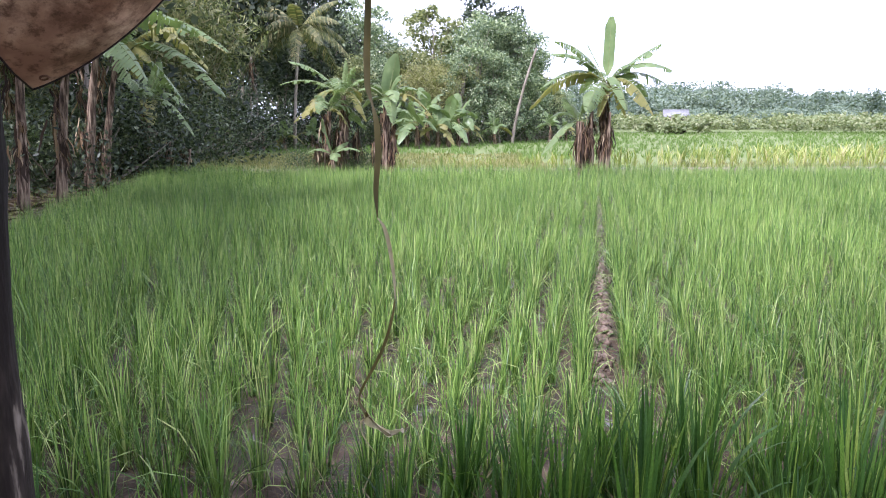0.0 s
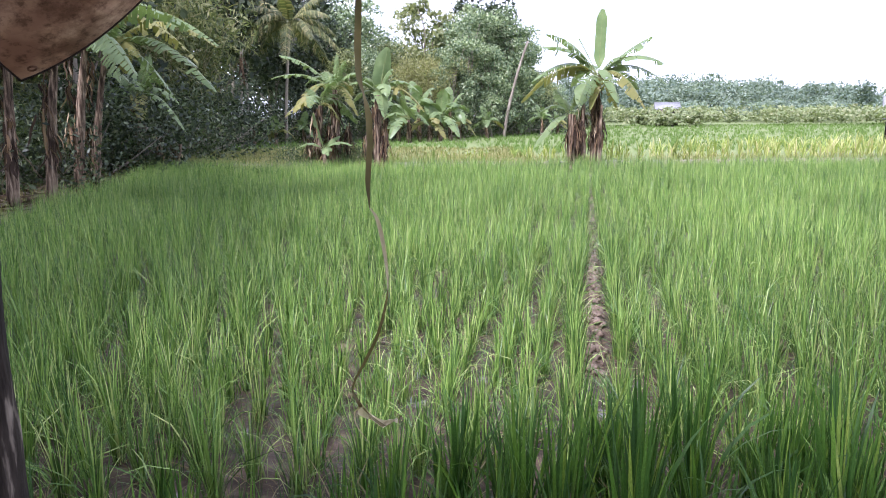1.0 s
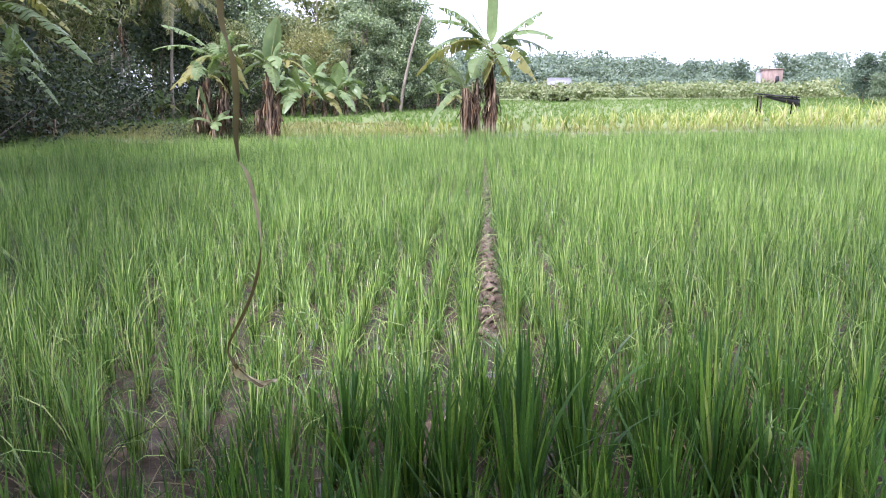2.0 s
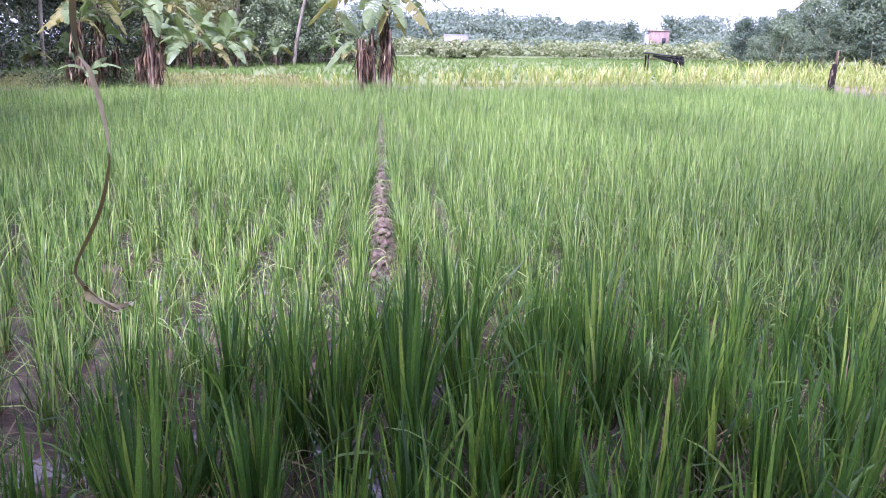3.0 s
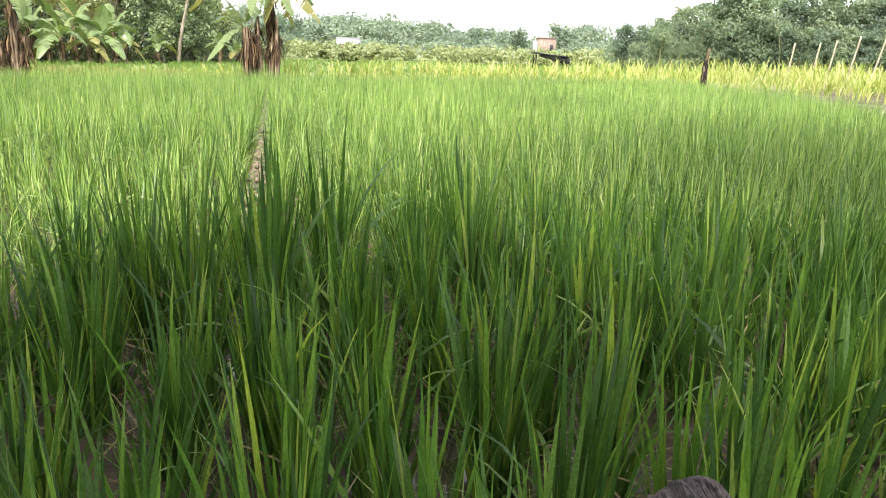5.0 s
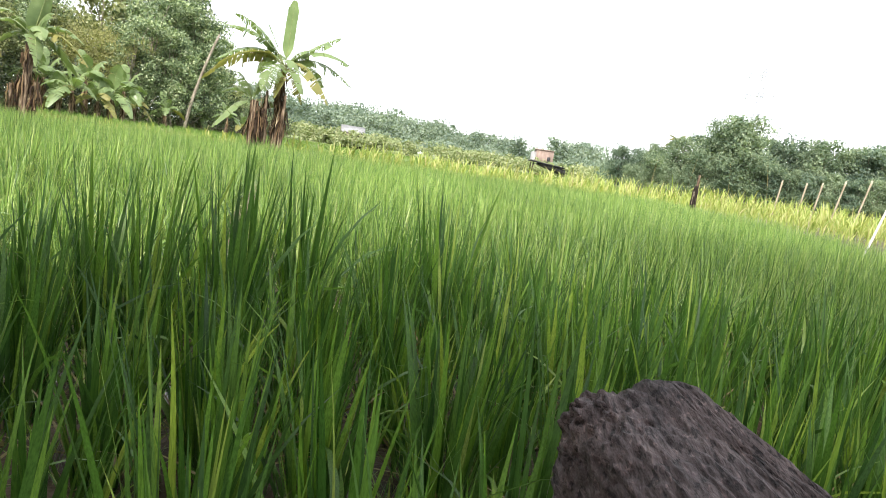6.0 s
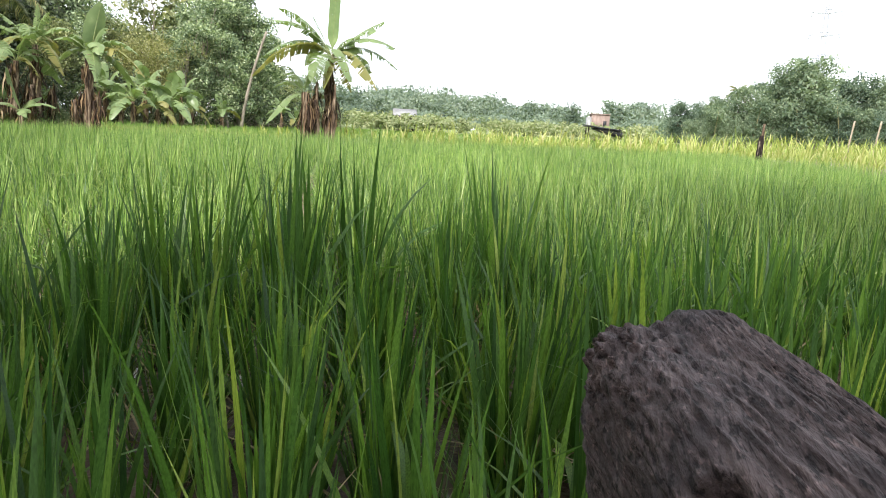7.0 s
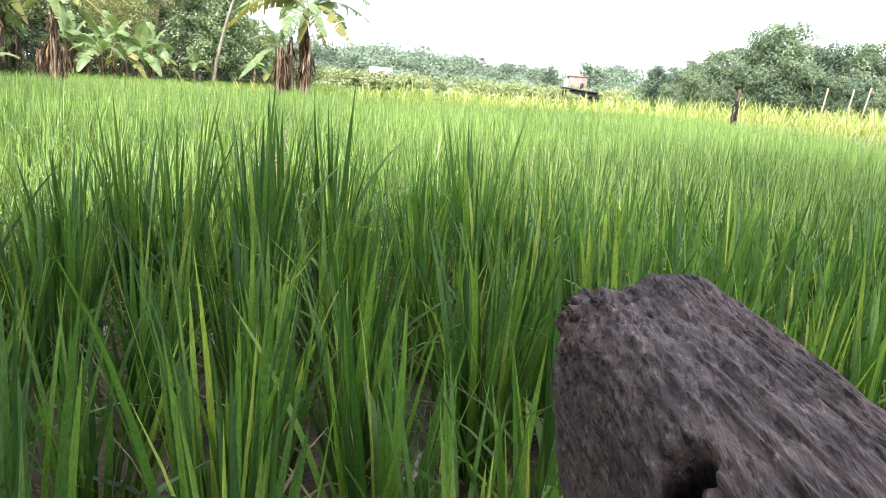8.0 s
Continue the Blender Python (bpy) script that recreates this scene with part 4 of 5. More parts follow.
def coconut(seed, h, lean, reach, label, fronds=18):
    r = rng_of(seed)
    ob = thing("coconut_palm", label, "palm", "coconut palms in the wood")
    t = np.linspace(0, 1, 14)
    p = np.stack([lean * t ** 1.6, 0 * t, h * t - 0.1 * (1 - t)], 1)
    v, q = tube(p, 0.095 - 0.03 * t, 8, 0.05, r)
    part("trunk", quad_mesh("trunk", v, q, BARK, smooth=True), ob, "slender ringed grey trunk")
    top = p[-1]
    for k in range(fronds):
        phi, f = k * 2.4 + r.uniform(-0.3, 0.3), k / (fronds - 1)
        tip = np.array((math.cos(phi) * (0.62 + 0.4 * f), math.sin(phi) * (0.62 + 0.4 * f), 0.5 - 1.3 * f)) * reach
        c = tip * 0.45 + np.array((0, 0, reach * (0.25 + 0.25 * f)))
        s = np.linspace(0, 1, 15)[:, None]
        mid = top + 2 * s * (1 - s) * c + s * s * tip
        heap = Heap()
        v, q = tube(mid, np.linspace(0.035, 0.008, 15), 4)
        heap.add(v, q)
        d = unit(np.gradient(mid, axis=0))
        n = 40
        u = np.linspace(0.14, 0.99, n)
        at = np.stack([np.interp(u, s[:, 0], mid[:, i]) for i in range(3)], 1)
        dd = unit(np.stack([np.interp(u, s[:, 0], d[:, i]) for i in range(3)], 1))
        side = unit(np.cross(dd, np.array((0, 0, 1.0))))
        for sg in (-1, 1):
            l = (reach * 0.24 * np.sin(np.pi * (0.12 + 0.82 * u)) * r.uniform(0.8, 1.15, n))[:, None]
            e1 = at + (side * sg * 0.75 + dd * 0.45 + np.array((0, 0, -0.25))) * l * 0.55
            e2 = e1 + (side * sg * 0.35 + dd * 0.35 + np.array((0, 0, -0.85))) * l * 0.5
            w = dd * 0.028
            v = np.stack([at - w, at + w, e1 + w, e1 - w, e2 + w * 0.2, e2 - w * 0.2], 1).reshape(-1, 3)
            b = np.arange(n)[:, None] * 6
            heap.add(v, np.concatenate([b + np.array((0, 1, 2, 3)), b + np.array((3, 2, 4, 5))]))
        part("frond", heap.mesh("frond", [PALM]), ob)
    return ob


def place(kinds, spots, seed):
    """spots: bearing, distance, which kind, scale."""
    r = rng_of(seed)
    for b, d, k, s in spots:
        x, y = 0.1 + d * math.sin(radians(b)), 0.16 + d * math.cos(radians(b))
        copy_thing(kinds[k], pose(x, y, 0.0, 0, 0, r.uniform(0, 360)) @ Matrix.Scale(s, 4))


def clear(kinds):
    for ob in kinds:
        for o in (*ob.children_recursive, ob):
            bpy.data.objects.remove(o)


WOOD_GROUP = "trees of the wood behind the paddy"
trees = [tree(101, 9.5, 3.0, 2.6, 12, 8200, 0.25, TREE_A, "leafy green broadleaf tree in the wood", WOOD_GROUP),
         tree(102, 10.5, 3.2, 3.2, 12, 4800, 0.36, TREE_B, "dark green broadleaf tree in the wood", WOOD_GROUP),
         tree(103, 9.0, 2.4, 1.0, 13, 9000, 0.22, TREE_A, "tall narrow tree hung with dense green leaves", WOOD_GROUP),
         tree(104, 8.0, 2.6, 1.6, 11, 7600, 0.24, TREE_C, "olive green tree at the edge of the wood", WOOD_GROUP),
         tree(105, 10.5, 2.6, 5.0, 9, 3000, 0.34, TREE_C, "open-crowned tree with sparse leaves against the sky", WOOD_GROUP, loose=0.24),
         bamboo(106, 9.0, 18, BAMBOO_LEAF, "feathery bamboo clump with drooping culms", "bamboo in the wood"),
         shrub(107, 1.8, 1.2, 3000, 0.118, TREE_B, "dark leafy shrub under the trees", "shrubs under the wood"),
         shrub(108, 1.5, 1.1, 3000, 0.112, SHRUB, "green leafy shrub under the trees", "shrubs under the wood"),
         bamboo(109, 9.0, 16, BAMBOO_PALE, "pale olive bamboo clump behind the small bananas", "bamboo in the wood")]
A, B, C, O, S, BA, SD, SG, BP = range(9)
place(trees, [
    # edge of the wood beside the banana row
    (-37, 19, BA, 0.9), (-33, 22, B, 1.0), (-30, 20, BA, 0.85), (-27.5, 26, BA, 0.95), (-25, 24, B, 0.9), (-22.5, 29, BA, 1.0), (-20, 31, BA, 1.0), (-17.5, 33, BA, 0.95),
    (-35, 30, B, 1.2), (-30, 33, B, 1.3), (-26, 36, B, 1.25), (-22, 39, B, 1.3), (-18, 42, B, 1.2), (-15.5, 45, B, 1.15), (-40, 26, B, 1.2),
    # behind the palms
    (-14.5, 56, B, 1.35), (-12.0, 60, B, 1.3), (-9.5, 57, B, 1.2), (-7.5, 62, A, 1.15), (-8.8, 50, B, 0.8), (-5.8, 55, A, 0.98), (-11.5, 49, B, 0.7), 
    (-4.3, 60, A, 0.9), (-3.0, 58, O, 0.85), (-1.6, 60, O, 0.9), (-0.4, 64, S, 1.05), (0.7, 62, O, 0.85), (-3.0, 53, BP, 0.66), (-1.4, 52, BP, 0.66), (0.3, 51, BP, 0.74), (1.4, 54, BP, 0.7), (-6.5, 48, O, 0.7), (-4.6, 50, A, 0.6),
    (2.0, 63, A, 0.95), (3.0, 55, C, 1.0), (4.0, 66, B, 1.12), (4.2, 60, A, 1.0), (5.4, 58, A, 0.95), (6.3, 57, C, 0.98), (7.1, 60, C, 0.8), (7.6, 66, O, 0.75), (4.8, 53, C, 0.72), (8.6, 72, O, 0.6), (9.6, 80, A, 0.5), (2.0, 52, C, 0.75),
    # understorey
    (-36, 16, SD, 1.2), (-33.5, 18.5, SD, 1.3), (-31, 17, SG, 1.0), (-29, 21, SD, 1.5), (-26.5, 22, SG, 1.3), (-24, 22, SD, 1.4), (-22, 26, SD, 1.5), (-20, 27, SG, 1.4), (-18.5, 30, SD, 1.5), (-16.5, 35, SD, 1.6),
    (-28, 18, SD, 1.0), (-25, 20, SD, 1.2), (-21, 24, SG, 1.1), (-14.3, 43, SD, 1.6), (-12.5, 45, SG, 1.5), (-10.5, 45, SD, 1.7), (-8.5, 46, SD, 1.6), (-6, 47, SG, 1.5), (-4.2, 48, SD, 1.6), (-2.5, 50, SD, 1.6), (-0.8, 50, SD, 1.5), (0.8, 51, SD, 1.5),
    (2.6, 51, SG, 1.6), (4.0, 54, SD, 1.5), (5.3, 55, SD, 1.6), (6.8, 58, SG, 1.5), (8.0, 62, SD, 1.6), (9.0, 66, SG, 1.5), (-34, 24, SD, 2), (-30, 26, SD, 2), (-26, 29, SD, 2.2), (-22.5, 33, SD, 2.2), (-19, 37, SD, 2.2),
    (10.5, 78, SG, 1.6), (11.8, 84, SD, 1.7), (-9.6, 21.6, SG, 0.5), (-8.2, 21.8, SG, 0.5), (-6.9, 21.9, SG, 0.55), (-6.0, 21.7, SG, 0.45), (-20.0, 21.8, SG, 0.5),
    # trees added out of view along the paddy's near side, to shade it
    (-74, 8.0, A, 0.85), (-88, 7.6, B, 0.8), (-104, 8.0, B, 0.86), (-60, 10.0, B, 1.0), (-52, 12.0, B, 1.05), (-118, 9.5, A, 0.9), (-66, 11.5, B, 0.95)], 110)

RIGHT = "trees of the far grove"
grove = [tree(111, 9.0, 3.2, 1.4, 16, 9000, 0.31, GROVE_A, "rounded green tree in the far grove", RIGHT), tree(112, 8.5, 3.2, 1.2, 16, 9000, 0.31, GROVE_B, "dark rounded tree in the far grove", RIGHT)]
spots = []
r = rng_of(113)
for k, b in enumerate(np.arange(38.6, 70, 1.35)):
    crest = np.interp(b, [38, 40, 42, 44, 47, 49, 50, 55, 70], [4.4, 5.4, 5.2, 7.2, 8.6, 7.2, 7.6, 7.4, 8.0])
    spots += [(b + r.uniform(-0.4, 0.4), 76 + r.uniform(-3, 5), int(r.integers(0, 2)), crest / 9.2 * r.uniform(0.92, 1.06)), (b + 0.6, 72, int(r.integers(0, 2)), 0.5 * crest / 8)]
place(grove, spots, 114)
clear(trees + grove)

# Unseen tree, added so its crown shades the right of the paddy.
shade = tree(115, 13.0, 3.4, 5.2, 14, 3900, 0.27, TREE_A, "tall unseen tree added behind the shelter to cast dappled shade", "", trunk=0.2)
shade.matrix_basis = pose(-0.3, -2.7, 0.0)

palm = coconut(121, 6.3, 0.45, 3.3, "coconut palm with golden drooping fronds and bare trunk")
palm.matrix_basis = pose(-7.75, 41.0, 0.0, 0, 0, 10)
palm = coconut(122, 7.9, -0.3, 2.7, "coconut palm with drooping fronds behind the bamboo")
palm.matrix_basis = pose(-10.3, 43.5, 0.0)
palm = coconut(123, 5.6, 0.2, 1.3, "slim small palm standing before the far grove", 11)
palm.matrix_basis = pose(50.8, 56.6, 0.0)

lean = thing("leaning_trunk", "bare pale palm trunk leaning beside the wood", "tree trunk", "", (5.3, 52.0, 0.0))
t = np.linspace(0, 1, 12)
v, q = tube(np.stack([0.35 * t + 1.25 * t ** 1.6, 0 * t, 6.6 * t - 0.1], 1), 0.115 - 0.045 * t, 8, 0.06, rng_of(5))
part("trunk", quad_mesh("trunk", v, q, BARK, smooth=True), lean)
dead = thing("dead_palm", "dead slim palm with withered hanging fronds", "palm", "", (-9.2, 37.0, 0.0))
v, q = tube(np.stack([0.25 * t, 0 * t, 4.9 * t - 0.1], 1), 0.075 - 0.02 * t, 8, 0.06, rng_of(6))
part("trunk", quad_mesh("trunk", v, q, BARK, smooth=True), dead)
for v, q in dry_skirt(4.9, 0.1, 7, 9, 0.75, (0.7, 1.3)):
    part("dead_frond", quad_mesh("dead_frond", v + np.array((0.22, 0, 0)), q, BANANA_DRY), dead)


for b, hh, bow in ((40.7, 3.6, 0.3), (43.3, 4.2, 0.6), (46.2, 4.0, -0.5), (48.8, 4.6, -0.9)):
    r = rng_of(int(b * 10))
    x, y = 71.5 * math.sin(radians(b)), 71.5 * math.cos(radians(b))
    ob = thing("slender_tree", "slender pale-stemmed tree standing before the far grove", "tree", RIGHT, (x, y, 0.0))
    p = np.stack([bow * t ** 1.5, 0 * t, hh * t - 0.1], 1)
    v, q = tube(p, 0.055 - 0.025 * t, 7, 0.05, r)
    part("trunk", quad_mesh("trunk", v, q, CULM, smooth=True), ob, "thin pale grey trunk")
    c = p[-1] + np.clip(r.normal(size=(9, 3)), -1.5, 1.5) * np.array((0.6, 0.6, 0.4))
    v, q = leaf_quads(c[r.integers(0, 9, 700)] + r.normal(size=(700, 3)) * 0.32, np.full(700, 0.22), r, 0.5, 0.6)
    part("crown", quad_mesh("crown", v, q, GROVE_A), ob)


# ---- far woods and bush ----
def far_mass(name, seed, b0, b1, d0, d1, count, leaves, size, height, width, material, label):
    r = rng_of(seed)
    heap = Heap()
    b, d = radians(1) * r.uniform(b0, b1, count), r.uniform(d0, d1, count)
    for x, y in zip(d * np.sin(b), d * np.cos(b)):
        h, w = height * r.uniform(0.6, 1.15), width * r.uniform(0.6, 1.3)
        m = 9
        lobes = np.clip(r.normal(size=(m, 3)), -1.3, 1.3) * np.array((w * 0.5, w * 0.5, h * 0.2)) + np.array((x, y, h * 0.6))
        pts = lobes[r.integers(0, m, leaves)] + np.clip(r.normal(size=(leaves, 3)), -1.6, 1.6) * np.array((w * 0.24, w * 0.24, h * 0.085))
        pts[:, 2] = np.abs(pts[:, 2] - 0.1) + 0.1
        v, q = leaf_quads(pts, np.full(leaves, size), r, 0.6, 0.6)
        heap.add(v, q)
    stuff(name, heap.mesh(name, [material]), label, "woods")


far_mass("far_woods", 131, 6, 24, 140, 175, 90, 860, 0.56, 8.6, 4.0, WOODS, "wooded rise beyond the fields, haze put into its leaf colour")
far_mass("far_woods", 136, 22, 45, 140, 175, 90, 860, 0.56, 6.9, 4.0, WOODS, "wooded rise beyond the fields, haze put into its leaf colour")
far_mass("far_woods", 132, 5, 45, 122, 138, 75, 340, 0.45, 4.0, 3.2, WOODS, "trees and scrub before the wooded rise, haze in leaf colour")
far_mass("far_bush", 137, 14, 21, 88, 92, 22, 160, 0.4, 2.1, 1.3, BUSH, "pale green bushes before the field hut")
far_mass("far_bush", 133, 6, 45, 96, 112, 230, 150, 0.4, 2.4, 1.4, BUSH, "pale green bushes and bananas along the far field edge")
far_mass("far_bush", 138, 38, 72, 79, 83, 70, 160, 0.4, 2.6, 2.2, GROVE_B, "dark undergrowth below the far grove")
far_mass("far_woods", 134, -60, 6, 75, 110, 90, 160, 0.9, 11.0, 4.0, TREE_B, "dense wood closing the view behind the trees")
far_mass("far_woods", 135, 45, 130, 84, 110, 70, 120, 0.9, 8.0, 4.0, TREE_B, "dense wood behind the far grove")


# ---- buildings, stakes, pylon ----
def at_bearing(b, d):
    return 0.2 + d * math.sin(radians(b)), 0.16 + d * math.cos(radians(b))


def roof_sheet(w, d, z0, z1, thick=0.06):
    v = np.array([(-w / 2, -d / 2, z0), (w / 2, -d / 2, z0), (w / 2, d / 2, z1), (-w / 2, d / 2, z1)], float)
    v = np.concatenate([v, v + np.array((0, 0, thick))])
    q = np.array([(3, 2, 1, 0), (4, 5, 6, 7), (0, 1, 5, 4), (1, 2, 6, 5), (2, 3, 7, 6), (3, 0, 4, 7)])
    return v, q


x, y = at_bearing(17.7, 94)
hut = thing("field_hut", "small field hut with a pale sheet roof among bushes", "hut", "", (x, y, 0.0))
hut.rotation_euler = (0, 0, radians(-14))
part("wall", Heap().add(*box(-1.2, 1.2, -0.9, 0.9, -0.1, 2.05)).mesh("wall", [OLDWOOD]), hut)
part("roof", Heap().add(*roof_sheet(3.0, 1.5, 2.0, 2.85)).mesh("roof", [TIN]), hut, "pale metal roof slope")
v, q = roof_sheet(3.0, 1.5, 2.85, 2.0)
part("roof", Heap().add(v + np.array((0, 1.5, 0)), q).mesh("roof", [TIN]), hut, "pale metal roof slope")

x, y = at_bearing(32.5, 118)
house = thing("pink_house", "plain pink block-shaped house among trees", "house", "", (x, y, 0.0))
house.rotation_euler = (0, 0, radians(-22))
part("wall", Heap().add(*box(-1.5, 1.2, -1.1, 1.1, -0.1, 4.0)).mesh("wall", [PINK]), house)
part("roof", Heap().add(*box(-1.58, 1.28, -1.18, 1.18, 4.0, 4.18)).mesh("roof", [PINK]), house)
part("annex", Heap().add(*box(-2.1, -1.51, -0.9, 0.9, -0.1, 3.6)).mesh("annex", [TIN]), house, "lower pale grey annex")
part("window", Heap().add(*box(0.25, 0.75, -1.13, -1.09, 2.0, 3.1)).mesh("window", [BLACK]), house, "dark window opening")

x, y = at_bearing(33.0, 37)
shed = thing("field_shelter", "low shelter with a tilted black sheet roof in the maize", "shelter", "", (x, y, 0.16))
shed.rotation_euler = (0, 0, radians(-25))
v, q = box(-0.95, 0.75, -0.7, 0.7, 0.0, 0.06)
v[:, 2] += 1.05 - 0.10 * (v[:, 0] + 0.95)
part("roof", Heap().add(v, q).mesh("roof", [BLACK]), shed)
v, q = box(-0.55, 0.80, -0.62, 0.62, 0.0, 0.3)
v[:, 2] = np.where(v[:, 2] > 0.1, 0.985 - 0.1 * (v[:, 0] + 0.55), 0.92 - 0.30 * (v[:, 0] + 0.55))
part("side_sheet", Heap().add(v, q).mesh("side_sheet", [BLACK]), shed, "sagging black sheet under the roof")
for px, py in ((-0.8, -0.55), (0.65, -0.55), (-0.8, 0.55), (0.65, 0.55)):
    v, q = tube([(px, py, -0.1), (px, py, 1.0)], [0.04, 0.035], 6)
    part("post", quad_mesh("post", v, q, OLDWOOD), shed)

stump = thing("broken_post", "dark broken wooden post with a split top", "post", "", (18.3, 18.9, 0.0))
r = rng_of(151)
zz = np.linspace(-0.1, 1.05, 12)
v, q = tube(np.stack([0.03 * zz, 0 * zz, zz], 1), np.interp(zz, [0, 0.7, 1.15], [0.11, 0.10, 0.06]), 9, 0.18, r)
part("post", quad_mesh("post", v, q, OLDWOOD), stump)
zz = np.linspace(0.6, 1.42, 8)
v, q = tube(np.stack([0.03 + 0.05 * zz, 0.02 + 0 * zz, zz], 1), np.interp(zz, [0.6, 1.75], [0.06, 0.03]), 6, 0.2, r)
part("splinter", quad_mesh("splinter", v, q, STEM), stump, "brown torn splinter")
for b, ztop, tilt in ((49.3, 1.48, 0.12), (50.8, 1.5, 0.14), (51.7, 1.58, 0.16), (52.9, 1.75, 0.2), (54.3, 1.9, 0.22), (57.0, 1.8, 0.1), (59.5, 1.7, 0.15)):
    x, y = at_bearing(b, 31)
    ob = thing("bamboo_stake", "dry bamboo stake leaning in the maize", "stake", "stakes in the maize", (x, y, 0.0))
    zz = np.linspace(-0.15, ztop + 0.3, 14)
    v, q = tube(np.stack([tilt * 0.55 * zz, -tilt * 0.6 * zz, zz], 1), np.where(np.arange(14) % 4 == 0, 0.034, 0.029), 7)
    part("culm", quad_mesh("culm", v, q, STAKE, smooth=True), ob)
ob = thing("white_stake", "thin whitewashed stake leaning at the paddy edge", "stake", "", (12.1, 8.35, 0.0))
zz = np.linspace(-0.15, 1.75, 12)
v, q = tube(np.stack([0.26 * zz, -0.10 * zz, zz], 1), np.linspace(0.022, 0.016, 12), 7)
part("pole", quad_mesh("pole", v, q, WHITE, smooth=True), ob)

x, y = at_bearing(46.9, 380)
pylon = thing("power_pylon", "pale steel lattice pylon far beyond the grove", "pylon", "", (x, y, 0.0))
pylon.rotation_euler = (0, 0, radians(-60))
legs = Heap()
for k in range(4):
    sx, sy = (-1, 1)[k % 2], (-1, 1)[k // 2]
    v, q = tube([(sx * 5, sy * 5, -0.5), (sx * 1.6, sy * 1.6, 36), (sx * 0.5, sy * 0.5, 67)], [0.16, 0.14, 0.1], 4)
    part("leg", quad_mesh("leg", v, q, STEEL), pylon)
zs = np.linspace(2, 64, 17)
wd = np.interp(zs, [0, 36, 67], [5, 1.6, 0.5])
for z0, z1, w0, w1 in zip(zs, zs[1:], wd, wd[1:]):
    for s in (-1, 1):
        for a, b in (((-w0, s * w0, z0), (w1, s * w1, z1)), ((w0, s * w0, z0), (-w1, s * w1, z1)), ((s * w0, -w0, z0), (s * w1, w1, z1)), ((s * w0, w0, z0), (s * w1, -w1, z1))):
            legs.add(*tube([a, b], [0.07, 0.07], 3, 0, None, False))
part("bracing", legs.mesh("bracing", [STEEL]), pylon)
for z in (40.3, 50.2, 60.0):
    arm = Heap()
    for s in (-1, 1):
        arm.add(*tube([(0, 0, z), (s * 6.5, 0, z + 0.6)], [0.28, 0.14], 4)).add(*tube([(0, 0, z + 2.0), (s * 6.5, 0, z + 0.7)], [0.2, 0.12], 4))
        arm.add(*tube([(s * 6.3, 0, z + 0.6), (s * 6.3, 0, z - 1.4)], [0.16, 0.16], 4))
    part("cross_arm", arm.mesh("cross_arm", [STEEL]), pylon)


# ---- the shelter at the paddy's edge ----
post = thing("shelter_post", "dark weathered wooden post with pale stains", "post", "posts of the shelter", (-0.722, 1.42, 0.0))
r = rng_of(161)
zz = np.linspace(-0.1, 2.32, 30)
v, q = tube(np.stack([0.047 * (zz - 0.95) + 0.012 * np.sin(zz * 3), 0.01 * np.cos(zz * 4), zz], 1), 0.075 - 0.012 * zz + 0.004 * np.sin(zz * 9), 14, 0.05, r)
part("shaft", quad_mesh("shaft", v, q, OLDWOOD, smooth=True), post)
for px, py in ((0.25, -0.9), (-0.72, -1.9), (0.25, -1.9)):
    copy_thing(post, pose(px, py, 0.0, 0, 0, 70 * px))
for a, b in (((-0.95, 1.42, 2.27), (0.12, 1.42, 2.27)), ((0.02, -2.0, 2.24), (0.02, 1.7, 2.24)), ((-0.95, -1.9, 2.27), (0.6, -1.9, 2.27))):
    ob = thing("bamboo_rafter", "dry bamboo pole carrying the tarpaulin roof", "pole", "roof poles", (0, 0, 0))
    v, q = tube(np.linspace(a, b, 16), np.where(np.arange(16) % 4 == 0, 0.036, 0.03), 8)
    part("culm", quad_mesh("culm", v, q, POLE, smooth=True), ob)

TARP, t, p = nodes("brown_tarpaulin")
vec = coords(t)
vor = t.nodes.new("ShaderNodeTexVoronoi")
vor.inputs["Scale"].default_value = 5.0
vor.distance = "CHEBYCHEV"
t.links.new(vec, vor.inputs["Vector"])
c = ramp(t, noise_tex(t, 5.0, 3, vec), [(0.36, (0.17, 0.105, 0.065)), (0.47, (0.28, 0.2, 0.125)), (0.54, (0.44, 0.36, 0.245)), (0.66, (0.58, 0.5, 0.36))])
c = mix(t, "MULTIPLY", 0.6, c, ramp(t, vor.outputs["Color"], [(0.3, (0.7, 0.55, 0.5)), (0.7, (1.15, 1.12, 1.05))]))
c = mix(t, "MULTIPLY", 0.75, c, ramp(t, noise_tex(t, 38.0, 6, vec, 0.7), [(0.36, (0.3, 0.24, 0.22)), (0.5, (1.1, 1.1, 1.1))]))
c = mix(t, "MULTIPLY", 0.7, c, ramp(t, noise_tex(t, 6.0, 6, vec, 0.75), [(0.40, (0.35, 0.27, 0.24)), (0.52, (1.1, 1.1, 1.1))]))
t.links.new(c, p.inputs["Base Color"])
p.inputs["Roughness"].default_value = 0.6
bump(t, p, noise_tex(t, 12.0, 4, vec), 0.4, 0.01)
tr, mx = t.nodes.new("ShaderNodeBsdfTranslucent"), t.nodes.new("ShaderNodeMixShader")
t.links.new(mix(t, "MULTIPLY", 1.0, c, (0.8, 0.62, 0.5)), tr.inputs["Color"])
mx.inputs[0].default_value = 0.3
t.links.new(p.outputs[0], mx.inputs[1])
t.links.new(tr.outputs[0], mx.inputs[2])
t.links.new(mx.outputs[0], t.nodes["Material Output"].inputs["Surface"])
CORNER = np.array((-0.76, 1.76))
